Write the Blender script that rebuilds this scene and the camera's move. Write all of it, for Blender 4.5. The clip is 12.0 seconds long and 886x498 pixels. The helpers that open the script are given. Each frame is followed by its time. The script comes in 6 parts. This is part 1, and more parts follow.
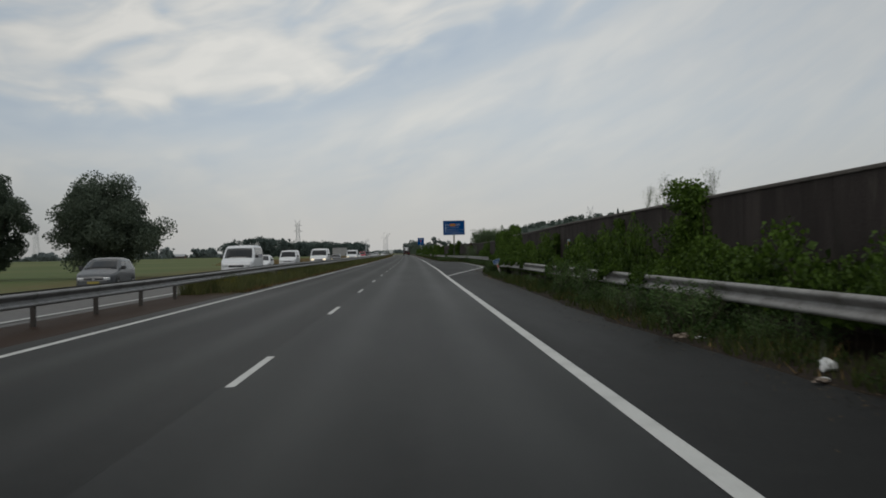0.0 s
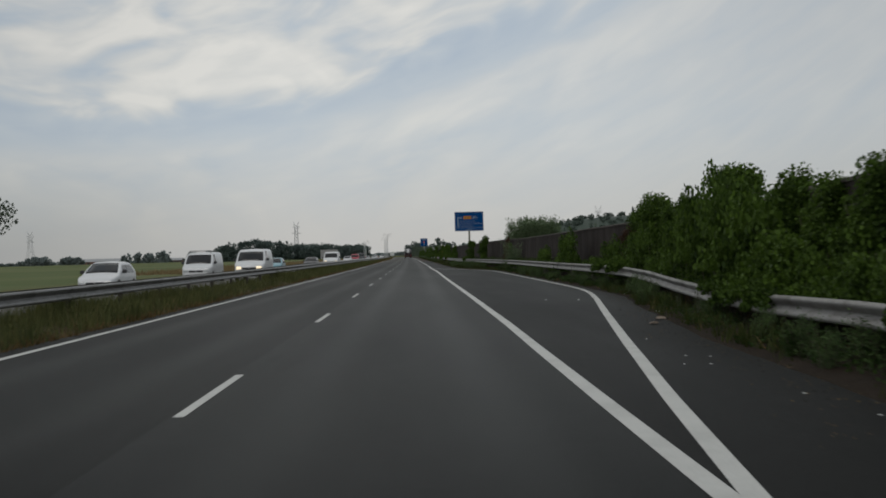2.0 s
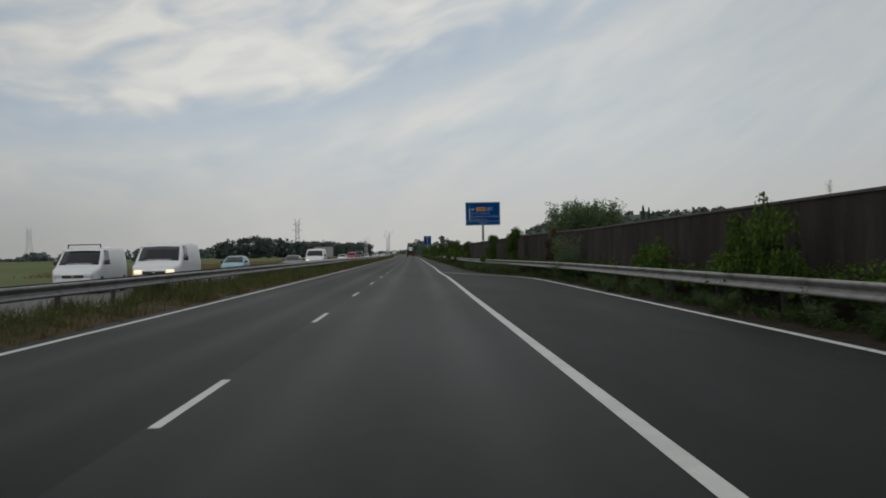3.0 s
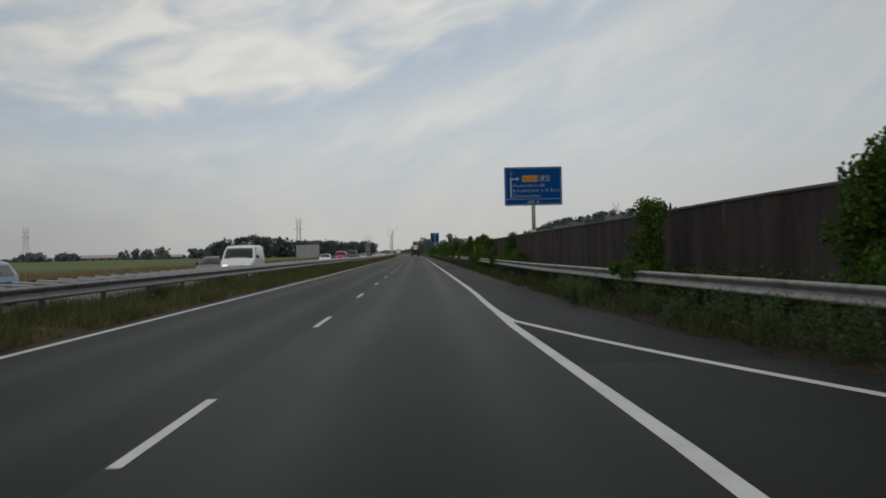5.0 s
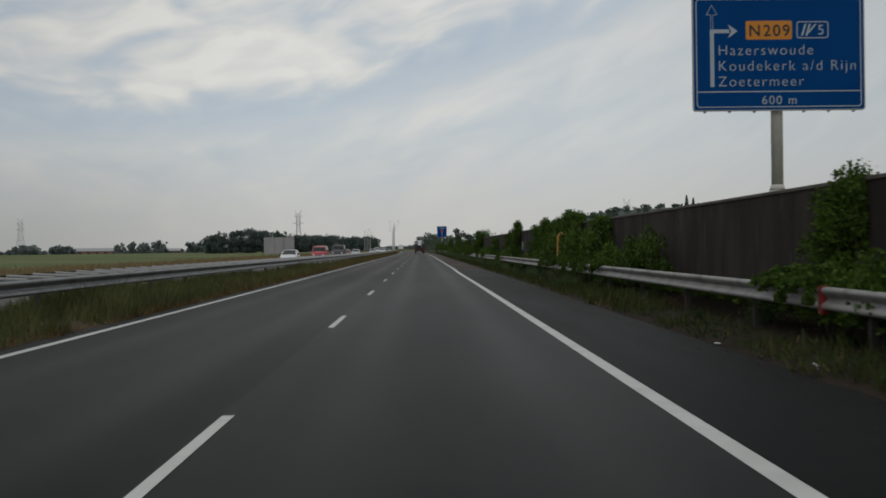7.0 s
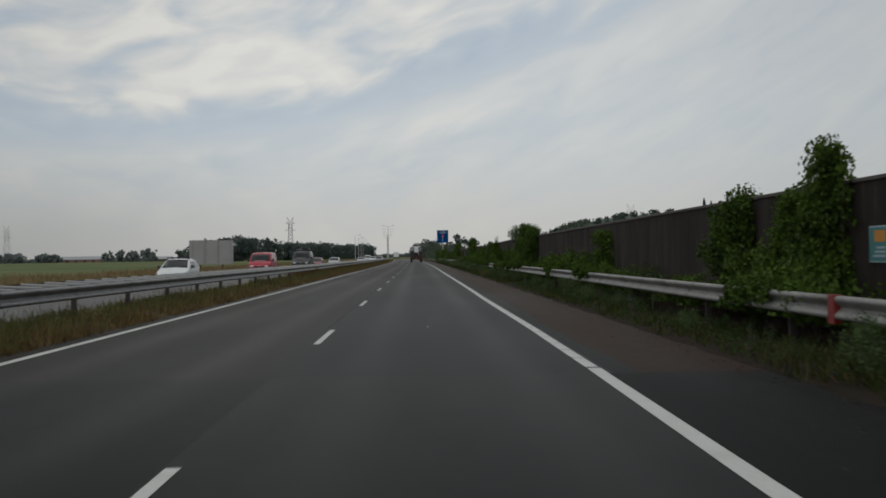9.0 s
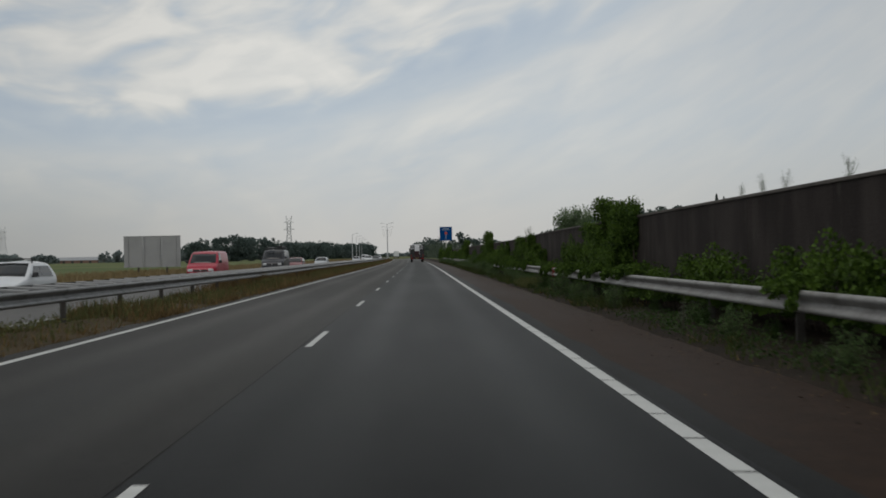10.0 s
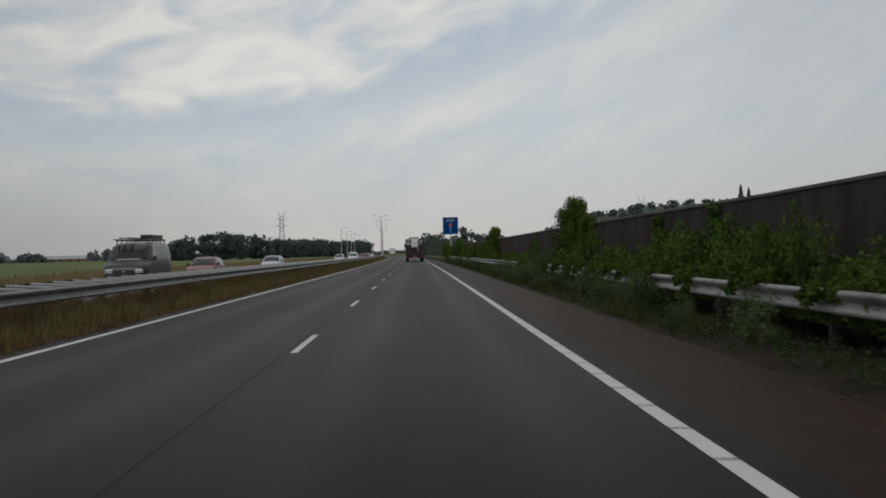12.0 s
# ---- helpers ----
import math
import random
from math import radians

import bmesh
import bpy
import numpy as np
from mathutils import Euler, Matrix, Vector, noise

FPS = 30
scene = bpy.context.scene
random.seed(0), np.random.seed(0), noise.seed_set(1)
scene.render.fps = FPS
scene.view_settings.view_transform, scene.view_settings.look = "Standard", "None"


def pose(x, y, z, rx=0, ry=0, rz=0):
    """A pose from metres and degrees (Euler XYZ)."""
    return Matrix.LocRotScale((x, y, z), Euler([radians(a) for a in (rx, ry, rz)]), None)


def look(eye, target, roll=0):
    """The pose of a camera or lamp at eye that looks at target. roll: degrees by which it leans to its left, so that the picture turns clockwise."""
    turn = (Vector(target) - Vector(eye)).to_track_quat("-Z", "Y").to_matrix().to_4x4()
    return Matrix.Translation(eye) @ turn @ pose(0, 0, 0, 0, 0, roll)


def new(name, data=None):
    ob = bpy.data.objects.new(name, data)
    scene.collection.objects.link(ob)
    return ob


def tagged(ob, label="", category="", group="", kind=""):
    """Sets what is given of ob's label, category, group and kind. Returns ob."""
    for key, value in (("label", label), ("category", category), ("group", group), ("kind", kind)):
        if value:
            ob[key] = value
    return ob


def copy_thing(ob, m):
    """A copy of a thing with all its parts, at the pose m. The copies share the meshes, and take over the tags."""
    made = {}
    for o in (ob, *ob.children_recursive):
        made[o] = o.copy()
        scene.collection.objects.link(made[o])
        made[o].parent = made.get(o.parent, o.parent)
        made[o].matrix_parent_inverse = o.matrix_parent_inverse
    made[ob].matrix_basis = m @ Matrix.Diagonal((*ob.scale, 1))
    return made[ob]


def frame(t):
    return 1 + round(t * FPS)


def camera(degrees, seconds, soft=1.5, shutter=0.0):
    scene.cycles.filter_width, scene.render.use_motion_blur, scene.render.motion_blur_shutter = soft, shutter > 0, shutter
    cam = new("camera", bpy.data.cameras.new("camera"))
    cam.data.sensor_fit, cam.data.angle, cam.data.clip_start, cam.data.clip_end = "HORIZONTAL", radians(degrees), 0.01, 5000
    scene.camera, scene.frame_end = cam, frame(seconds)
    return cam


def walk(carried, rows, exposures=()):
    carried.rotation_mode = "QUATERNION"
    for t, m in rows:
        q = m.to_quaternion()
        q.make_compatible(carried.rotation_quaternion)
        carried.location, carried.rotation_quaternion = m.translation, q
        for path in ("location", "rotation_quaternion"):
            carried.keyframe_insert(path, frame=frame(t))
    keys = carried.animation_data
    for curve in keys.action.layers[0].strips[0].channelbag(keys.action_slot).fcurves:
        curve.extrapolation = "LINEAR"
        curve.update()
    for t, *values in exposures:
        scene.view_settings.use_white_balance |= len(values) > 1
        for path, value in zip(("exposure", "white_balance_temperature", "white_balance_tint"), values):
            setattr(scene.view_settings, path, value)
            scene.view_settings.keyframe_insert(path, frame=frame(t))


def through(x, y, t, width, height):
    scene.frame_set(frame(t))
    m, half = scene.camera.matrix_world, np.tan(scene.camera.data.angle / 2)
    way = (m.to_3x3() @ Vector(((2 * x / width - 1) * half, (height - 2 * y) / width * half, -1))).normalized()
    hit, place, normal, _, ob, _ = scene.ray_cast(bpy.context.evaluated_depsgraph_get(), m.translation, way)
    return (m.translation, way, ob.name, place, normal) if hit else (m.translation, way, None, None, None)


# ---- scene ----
cam = camera(45, 12.0, soft=1.75, shutter=0.1)
PATH = [
    (0, pose(1.780, 1.590, 1.247, 90.150, 1.217, -1.545)),
    (0.5, pose(1.810, 14.053, 1.247, 90.163, 0.944, -1.529)),
    (1, pose(1.827, 26.419, 1.247, 90.108, 1.035, -1.493)),
    (1.5, pose(1.860, 38.858, 1.247, 90.318, 1.367, -1.434)),
    (2, pose(1.882, 51.238, 1.247, 90.261, 1.546, -1.396)),
    (2.5, pose(1.892, 63.579, 1.247, 90.232, 1.232, -1.373)),
    (4.5, pose(1.743, 113.063, 1.247, 90.073, 1.136, -0.999)),
    (5, pose(1.683, 125.422, 1.247, 90.151, 1.279, -0.927)),
    (5.5, pose(1.556, 137.875, 1.247, 90.311, 1.299, -0.938)),
    (6, pose(1.423, 150.111, 1.247, 90.053, 0.914, -0.762)),
    (6.5, pose(1.273, 162.465, 1.247, 89.867, 1.133, -0.676)),
    (7, pose(1.112, 174.710, 1.247, 89.958, 0.744, -0.722)),
    (9, pose(0.756, 224.389, 1.247, 90.371, 0.831, -0.870)),
    (9.5, pose(0.698, 236.488, 1.247, 90.226, 0.341, -0.872)),
    (10, pose(0.640, 248.855, 1.247, 90.320, 1.096, -0.797)),
    (10.5, pose(0.561, 261.099, 1.247, 90.228, 0.612, -0.839)),
    (11, pose(0.468, 273.457, 1.247, 90.160, 0.780, -0.866)),
    (11.5, pose(0.366, 285.739, 1.247, 90.186, 1.054, -0.852)),
    (12, pose(0.264, 298.095, 1.247, 90.171, 1.290, -0.874)),
]
walk(cam, PATH)

# ---------------------------------------------------------------- light
SUN_EL, SUN_ROT = radians(48), radians(200)
world = bpy.data.worlds.new("overcast_sky")
scene.world = world
world.use_nodes = True
wn, wl = world.node_tree.nodes, world.node_tree.links
wn.clear()


def wnode(kind, **kw):
    n = wn.new(kind)
    for k, v in kw.items():
        n.inputs[k].default_value = v
    return n


def wmath(op, a, b):
    n = wn.new("ShaderNodeMath")
    n.operation = op
    for i, v in enumerate((a, b)):
        if isinstance(v, (int, float)):
            n.inputs[i].default_value = v
        else:
            wl.new(v, n.inputs[i])
    return n.outputs[0]


sky = wn.new("ShaderNodeTexSky")
sky.sky_type = "NISHITA"
sky.sun_disc = False
sky.sun_elevation, sky.sun_rotation = SUN_EL, SUN_ROT
sky_dim = wn.new("ShaderNodeMix")
sky_dim.data_type, sky_dim.blend_type = "RGBA", "MULTIPLY"
sky_dim.inputs[0].default_value = 1.0
wl.new(sky.outputs[0], sky_dim.inputs[6])
sky_dim.inputs[7].default_value = (0.075, 0.075, 0.075, 1)
tc = wn.new("ShaderNodeTexCoord")
sep = wn.new("ShaderNodeSeparateXYZ")
wl.new(tc.outputs["Generated"], sep.inputs[0])
def wstep(v, a, b, c=0.0, d=1.0):
    n = wn.new("ShaderNodeMapRange")
    n.interpolation_type = "SMOOTHSTEP"
    for k, x in enumerate((a, b, c, d)):
        n.inputs[k + 1].default_value = x
    wl.new(v, n.inputs[0])
    return n.outputs[0]


def wcloud(x, y, **kw):
    """Noise over two coordinates of the sky."""
    at_xy = wn.new("ShaderNodeCombineXYZ")
    wl.new(x, at_xy.inputs[0])
    wl.new(y, at_xy.inputs[1])
    n = wnode("ShaderNodeTexNoise", **kw)
    wl.new(at_xy.outputs[0], n.inputs["Vector"])
    return n.outputs[0]


# the cloud layer: a broken cream deck over the fields, parted from an even veil by a blue-grey rift that climbs to the right
az = wmath("ARCTAN2", sep.outputs[0], sep.outputs[1])
az = wmath("MAXIMUM", wmath("MINIMUM", az, 0.7), -0.7)
el = wmath("ARCSINE", sep.outputs[2], 0.0)
rift = wmath("ADD", wmath("ADD", wmath("MULTIPLY", wmath("MULTIPLY", az, az), 0.42), wmath("MULTIPLY", az, 0.28)), 0.168)
over = wmath("SUBTRACT", el, rift)
billow = wcloud(az, wmath("MULTIPLY", over, 2.0), Scale=10.0, Detail=3.5, Roughness=0.45, Distortion=0.9)
wisp = wcloud(az, wmath("MULTIPLY", over, 4.0), Scale=20.0, Detail=4.0, Roughness=0.5, Distortion=0.4)
over_w = wmath("ADD", over, wmath("MULTIPLY", wmath("SUBTRACT", billow, 0.5), 0.06))
fields = wstep(az, -0.05, 0.24, 1.0, 0.0)
broken = wmath("MULTIPLY", wstep(over_w, 0.0, 0.03), fields)
gap = wmath("MULTIPLY", wmath("MULTIPLY", wstep(over_w, -0.035, -0.004), wstep(over_w, 0.002, 0.034, 1.0, 0.0)), wstep(az, 0.12, 0.34, 1.0, 0.0))
lit_rim = wmath("MULTIPLY", wmath("MULTIPLY", wstep(over_w, -0.075, -0.045), wstep(over_w, -0.04, -0.015, 1.0, 0.0)), wstep(az, -0.08, 0.06))
thick = wmath("ADD", wmath("ADD", 0.49, wmath("MULTIPLY", fields, 0.03)), wmath("MULTIPLY", broken, 0.15))
thick = wmath("SUBTRACT", thick, wmath("MULTIPLY", gap, 0.24))
thick = wmath("SUBTRACT", thick, wmath("MULTIPLY", wmath("MULTIPLY", wstep(az, -0.40, -0.26, 1.0, 0.0), broken), 0.16))
thick = wmath("ADD", thick, wmath("MULTIPLY", lit_rim, 0.10))
thick = wmath("ADD", thick, wmath("MULTIPLY", wmath("SUBTRACT", billow, 0.5), wmath("ADD", wmath("MULTIPLY", broken, 1.25), wmath("ADD", 0.3, wmath("MULTIPLY", fields, 0.5)))))
thick = wmath("ADD", thick, wmath("MULTIPLY", wmath("SUBTRACT", wisp, 0.5), wmath("ADD", wmath("MULTIPLY", broken, 0.22), 0.22)))
ramp = wn.new("ShaderNodeValToRGB")
cr = ramp.color_ramp
cr.elements[0].position, cr.elements[0].color = 0.10, (0.405, 0.468, 0.540, 1)
cr.elements[1].position, cr.elements[1].color = 0.95, (0.73, 0.715, 0.67, 1)
for place_, tone in ((0.34, (0.475, 0.525, 0.568, 1)), (0.52, (0.552, 0.575, 0.582, 1)), (0.74, (0.655, 0.652, 0.622, 1))):
    cr.elements.new(place_).color = tone
wl.new(thick, ramp.inputs[0])
# towards the horizon the layer turns into an even warm grey
hz = wn.new("ShaderNodeMix")
hz.data_type = "RGBA"
wl.new(wmath("MULTIPLY", wstep(el, 0.0, 0.13, 1.0, 0.0), 0.85), hz.inputs[0])
wl.new(ramp.outputs[0], hz.inputs[6])
low_tone = wn.new("ShaderNodeMix")
low_tone.data_type = "RGBA"
wl.new(wstep(az, -0.42, -0.05), low_tone.inputs[0])
low_tone.inputs[6].default_value = (0.345, 0.352, 0.352, 1)
low_tone.inputs[7].default_value = (0.50, 0.492, 0.478, 1)
wl.new(low_tone.outputs[2], hz.inputs[7])
# the deck dims to both sides: lens vignetting put into the sky colour
dim = wmath("SUBTRACT", 1.04, wmath("MULTIPLY", wstep(wmath("ABSOLUTE", az, 0.0), 0.10, 0.45), 0.16))
ahead = wn.new("ShaderNodeVectorMath")
ahead.operation = "SCALE"
wl.new(hz.outputs[2], ahead.inputs[0])
wl.new(dim, ahead.inputs["Scale"])
deck = wn.new("ShaderNodeMix")
deck.data_type = "RGBA"
deck.inputs[0].default_value = 0.9
wl.new(sky_dim.outputs[2], deck.inputs[6])
wl.new(ahead.outputs[0], deck.inputs[7])
bg = wn.new("ShaderNodeBackground")
wl.new(deck.outputs[2], bg.inputs[0])
bg.inputs[1].default_value = 1.0
wout = wn.new("ShaderNodeOutputWorld")
wl.new(bg.outputs[0], wout.inputs[0])

sun_data = bpy.data.lights.new("sun", "SUN")
sun_data.energy, sun_data.angle, sun_data.color = 0.5, radians(25), (1.0, 0.96, 0.9)
sun = new("sun", sun_data)
sun_dir = Vector((math.sin(SUN_ROT) * math.cos(SUN_EL), math.cos(SUN_ROT) * math.cos(SUN_EL), math.sin(SUN_EL)))
sun.matrix_world = look(sun_dir * 50, (0, 0, 0))

# ---------------------------------------------------------------- the road's line
KNOTS = (-20, 80, 180, 280, 380, 480)
BEND = (4.66e-5, 5.5e-6, 7.39e-5, -1.71e-5, 8.57e-5, 8.57e-5)
SG = np.arange(-20, 700, 1.0)
HEAD = np.cumsum(np.interp(SG, KNOTS, BEND))
HEAD -= np.interp(0, SG, HEAD)
LX, LY = np.cumsum(-np.sin(HEAD)), np.cumsum(np.cos(HEAD))
LX -= np.interp(0, SG, LX)
LY -= np.interp(0, SG, LY)


def heading(s):
    return float(np.interp(s, SG, HEAD))


def P(s, d, z=0.0):
    """The place s metres along the road and d metres to the right of the lane divider."""
    th, x, y = heading(s), float(np.interp(s, SG, LX)), float(np.interp(s, SG, LY))
    over = s - min(max(s, SG[0]), SG[-1])
    return Vector((x - over * math.sin(th) + d * math.cos(th), y + over * math.cos(th) + d * math.sin(th), z))


def at(s, d, z=0.0, turn=0.0, scale=(1, 1, 1)):
    """A pose at that place, its y axis along the road."""
    return Matrix.LocRotScale(P(s, d, z), Euler((0, 0, heading(s) + radians(turn))), scale)


def between(s0, d0, s1, d1, z=0.0):
    """A pose at the middle of two places, its y axis from the first to the second."""
    a, b = P(s0, d0, z), P(s1, d1, z)
    v = b - a
    return Matrix.LocRotScale((a + b) / 2, Euler((0, 0, math.atan2(-v.x, v.y))), None)


def lin(s, *pairs):
    return float(np.interp(s, [p[0] for p in pairs], [p[1] for p in pairs]))


def wall_d(s):
    return lin(s, (63, 7.5), (76, 9.2), (122, 9.2), (148, 8.0), (178, 7.5))


def rail_d(s):
    return lin(s, (54, 6.2), (60, 6.35), (66, 6.75), (72, 7.3), (78, 7.8), (84, 8.1), (120, 8.1), (148, 6.7), (166, 6.2))


def edge_d(s):
    return lin(s, (10, 5.55), (20, 5.2), (40, 5.4), (56, 5.45), (66, 6.0), (74.5, 6.85), (79, 7.5), (86, 7.7), (122, 7.8), (126, 7.6), (132, 6.6), (140, 5.7), (150, 5.35), (180, 5.2), (300, 5.2))


# ---------------------------------------------------------------- materials
def material(name):
    m = bpy.data.materials.new(name)
    m.use_nodes = True
    nt = m.node_tree
    return m, nt, nt.nodes["Principled BSDF"]


def mixed(nt, fac, a, b):
    n = nt.nodes.new("ShaderNodeMix")
    n.data_type = "RGBA"
    for i, v in ((0, fac), (6, a), (7, b)):
        if isinstance(v, (int, float)):
            n.inputs[i].default_value = v
        elif isinstance(v, tuple):
            n.inputs[i].default_value = (*v, 1)
        else:
            nt.links.new(v, n.inputs[i])
    return n.outputs[2]


def noise_of(nt, scale, detail=4, rough=0.55, coords="Object", stretch=None):
    t = nt.nodes.new("ShaderNodeTexCoord")
    n = nt.nodes.new("ShaderNodeTexNoise")
    n.inputs["Scale"].default_value, n.inputs["Detail"].default_value, n.inputs["Roughness"].default_value = scale, detail, rough
    v = t.outputs[coords]
    if stretch:
        mp = nt.nodes.new("ShaderNodeMapping")
        mp.inputs["Scale"].default_value = stretch
        nt.links.new(v, mp.inputs[0])
        v = mp.outputs[0]
    nt.links.new(v, n.inputs["Vector"])
    return n.outputs[0]


def span(nt, v, a, b, c=0.0, d=1.0):
    n = nt.nodes.new("ShaderNodeMapRange")
    n.interpolation_type = "SMOOTHSTEP"
    for i, x in enumerate((a, b, c, d)):
        n.inputs[i + 1].default_value = x
    nt.links.new(v, n.inputs[0])
    return n.outputs[0]


def mul(nt, a, b, op="MULTIPLY"):
    n = nt.nodes.new("ShaderNodeMath")
    n.operation = op
    for i, v in enumerate((a, b)):
        if isinstance(v, (int, float)):
            n.inputs[i].default_value = v
        else:
            nt.links.new(v, n.inputs[i])
    return n.outputs[0]


def bump(nt, bsdf, h, strength, dist):
    n = nt.nodes.new("ShaderNodeBump")
    n.inputs["Strength"].default_value, n.inputs["Distance"].default_value = strength, dist
    nt.links.new(h, n.inputs["Height"])
    nt.links.new(n.outputs[0], bsdf.inputs["Normal"])


def worn(name, base, dirt, rough=0.6, metal=0.0, scale=3.0, grain=60.0, amount=0.5, relief=0.3, dist=0.004, spec=0.5):
    """A surface of one colour with broad stains, fine grain and slight relief."""
    m, nt, b = material(name)
    big = span(nt, noise_of(nt, scale, 5), 0.4, 0.75, 0.0, amount)
    small = noise_of(nt, grain, 3)
    col = mixed(nt, big, base, dirt)
    col = mixed(nt, mul(nt, small, 0.35), col, dirt)
    nt.links.new(col, b.inputs["Base Color"])
    nt.links.new(span(nt, small, 0.2, 0.8, max(rough - 0.1, 0.02), min(rough + 0.12, 1.0)), b.inputs["Roughness"])
    b.inputs["Metallic"].default_value = metal
    b.inputs["Specular IOR Level"].default_value = spec
    if relief:
        bump(nt, b, small, relief, dist)
    return m


def asphalt_like(name, base, light, bands=True, spec=0.04, specks_amount=0.45, dust=(1.0, 0.995, 0.97)):
    m, nt, b = material(name)
    grain = noise_of(nt, 55.0, 4, 0.7)
    patches = noise_of(nt, 0.35, 5, 0.6, "UV", (1.0, 0.12, 1.0))
    col = mixed(nt, span(nt, patches, 0.35, 0.7, 0.0, 0.75), base, light)
    polish = None
    if bands:
        # polished wheel tracks and the oily middle of each lane
        uv = nt.nodes.new("ShaderNodeUVMap")
        se = nt.nodes.new("ShaderNodeSeparateXYZ")
        nt.links.new(uv.outputs[0], se.inputs[0])
        for centre in (1.72, -1.8):
            dist = mul(nt, se.outputs[0], centre, "SUBTRACT")
            ab = nt.nodes.new("ShaderNodeMath")
            ab.operation = "ABSOLUTE"
            nt.links.new(dist, ab.inputs[0])
            oil = span(nt, ab.outputs[0], 0.08, 0.55, 0.8, 0.0)
            col = mixed(nt, mul(nt, oil, span(nt, patches, 0.2, 0.6, 0.5, 1.0)), col, tuple(c * 0.55 for c in base))
            track = span(nt, mul(nt, ab.outputs[0], 0.85, "SUBTRACT"), -0.5, 0.0, 0.0, 1.0)
            track2 = span(nt, mul(nt, ab.outputs[0], 0.85, "SUBTRACT"), 0.0, 0.5, 1.0, 0.0)
            both = mul(nt, track, track2)
            polish = both if polish is None else mul(nt, polish, both, "ADD")
            col = mixed(nt, mul(nt, both, 0.55), col, tuple(c * 1.45 for c in light))
    mottle = noise_of(nt, 2.6, 6, 0.7)
    col = mixed(nt, span(nt, mottle, 0.35, 0.75, 0.0, 0.6), col, tuple(c * 1.3 for c in light))
    specks = noise_of(nt, 14.0, 2, 0.5)
    col = mixed(nt, span(nt, specks, 0.56, 0.70, 0.0, specks_amount), col, tuple(c * 0.5 for c in base))
    col = mixed(nt, span(nt, grain, 0.5, 0.8, 0.0, 0.5), col, tuple(c * 1.9 for c in light))
    nt.links.new(col, b.inputs["Base Color"])
    nt.links.new(span(nt, patches, 0.3, 0.7, 0.50, 0.60), b.inputs["Roughness"])
    b.inputs["Specular IOR Level"].default_value = spec
    # dust on the stones catches flat light
    b.inputs["Sheen Weight"].default_value, b.inputs["Sheen Roughness"].default_value = 0.05, 0.20
    b.inputs["Sheen Tint"].default_value = (*dust, 1)
    if bands:
        nt.links.new(mul(nt, mul(nt, polish, 0.07), 0.20, "ADD"), b.inputs["Sheen Weight"])
    bump(nt, b, grain, 0.35, 0.004)
    return m


def leaf_mat(name, dark, light, spread=1.0, through=0.25):
    m, nt, b = material(name)
    g = nt.nodes.new("ShaderNodeNewGeometry")
    o = nt.nodes.new("ShaderNodeObjectInfo")
    patch = span(nt, noise_of(nt, 1.9, 4), 0.36, 0.66)
    f = mul(nt, mul(nt, g.outputs["Random Per Island"], 0.5 * spread), mul(nt, patch, 0.45), "ADD")
    f = mul(nt, f, mul(nt, o.outputs["Random"], 0.15), "ADD")
    col = mixed(nt, f, dark, light)
    nt.links.new(col, b.inputs["Base Color"])
    b.inputs["Roughness"].default_value = 0.6
    b.inputs["Specular IOR Level"].default_value = 0.14
    tr = nt.nodes.new("ShaderNodeBsdfTranslucent")
    nt.links.new(col, tr.inputs[0])
    mx = nt.nodes.new("ShaderNodeMixShader")
    mx.inputs[0].default_value = through
    nt.links.new(b.outputs[0], mx.inputs[1])
    nt.links.new(tr.outputs[0], mx.inputs[2])
    nt.links.new(mx.outputs[0], nt.nodes["Material Output"].inputs[0])
    return m


M_ROAD = asphalt_like("asphalt", (0.0086, 0.0092, 0.0088), (0.0142, 0.0150, 0.0143))
M_ROAD_FAST = asphalt_like("overtaking_lane_asphalt", (0.0062, 0.0063, 0.0058), (0.0104, 0.0106, 0.0097), spec=0.025, specks_amount=0.6)
M_ROAD2 = asphalt_like("newer_asphalt", (0.0066, 0.0070, 0.0072), (0.0108, 0.0113, 0.0115), spec=0.035)
M_ROAD3 = asphalt_like("speckled_asphalt", (0.0104, 0.0096, 0.0085), (0.0178, 0.0165, 0.0146), spec=0.03, specks_amount=0.9, dust=(1.0, 0.96, 0.90))
M_LAYBY = asphalt_like("lay_by_asphalt", (0.0088, 0.0089, 0.0084), (0.0146, 0.0146, 0.0138), bands=False, spec=0.035, specks_amount=0.7)
M_SHOULDER = asphalt_like("shoulder_asphalt", (0.0050, 0.0050, 0.0047), (0.0085, 0.0084, 0.0079), bands=False, spec=0.025, specks_amount=0.8)
M_RED = asphalt_like("reddish_asphalt", (0.0205, 0.0108, 0.0062), (0.0345, 0.0188, 0.0112), bands=False, spec=0.025, specks_amount=0.9, dust=(1.0, 0.82, 0.70))
M_OPP = asphalt_like("pale_asphalt", (0.075, 0.072, 0.069), (0.12, 0.115, 0.108), bands=False)
M_PAINT = worn("road_paint", (0.60, 0.60, 0.57), (0.26, 0.26, 0.24), 0.6, scale=1.4, grain=38, amount=0.35)
M_SEAM = worn("bitumen_seam", (0.0085, 0.0085, 0.0082), (0.013, 0.013, 0.0125), 0.9, spec=0.10, amount=0.9)
M_STEEL = worn("galvanised_steel", (0.185, 0.186, 0.184), (0.062, 0.058, 0.054), 0.45, metal=0.4, scale=1.8, grain=25, amount=0.8, relief=0.1)
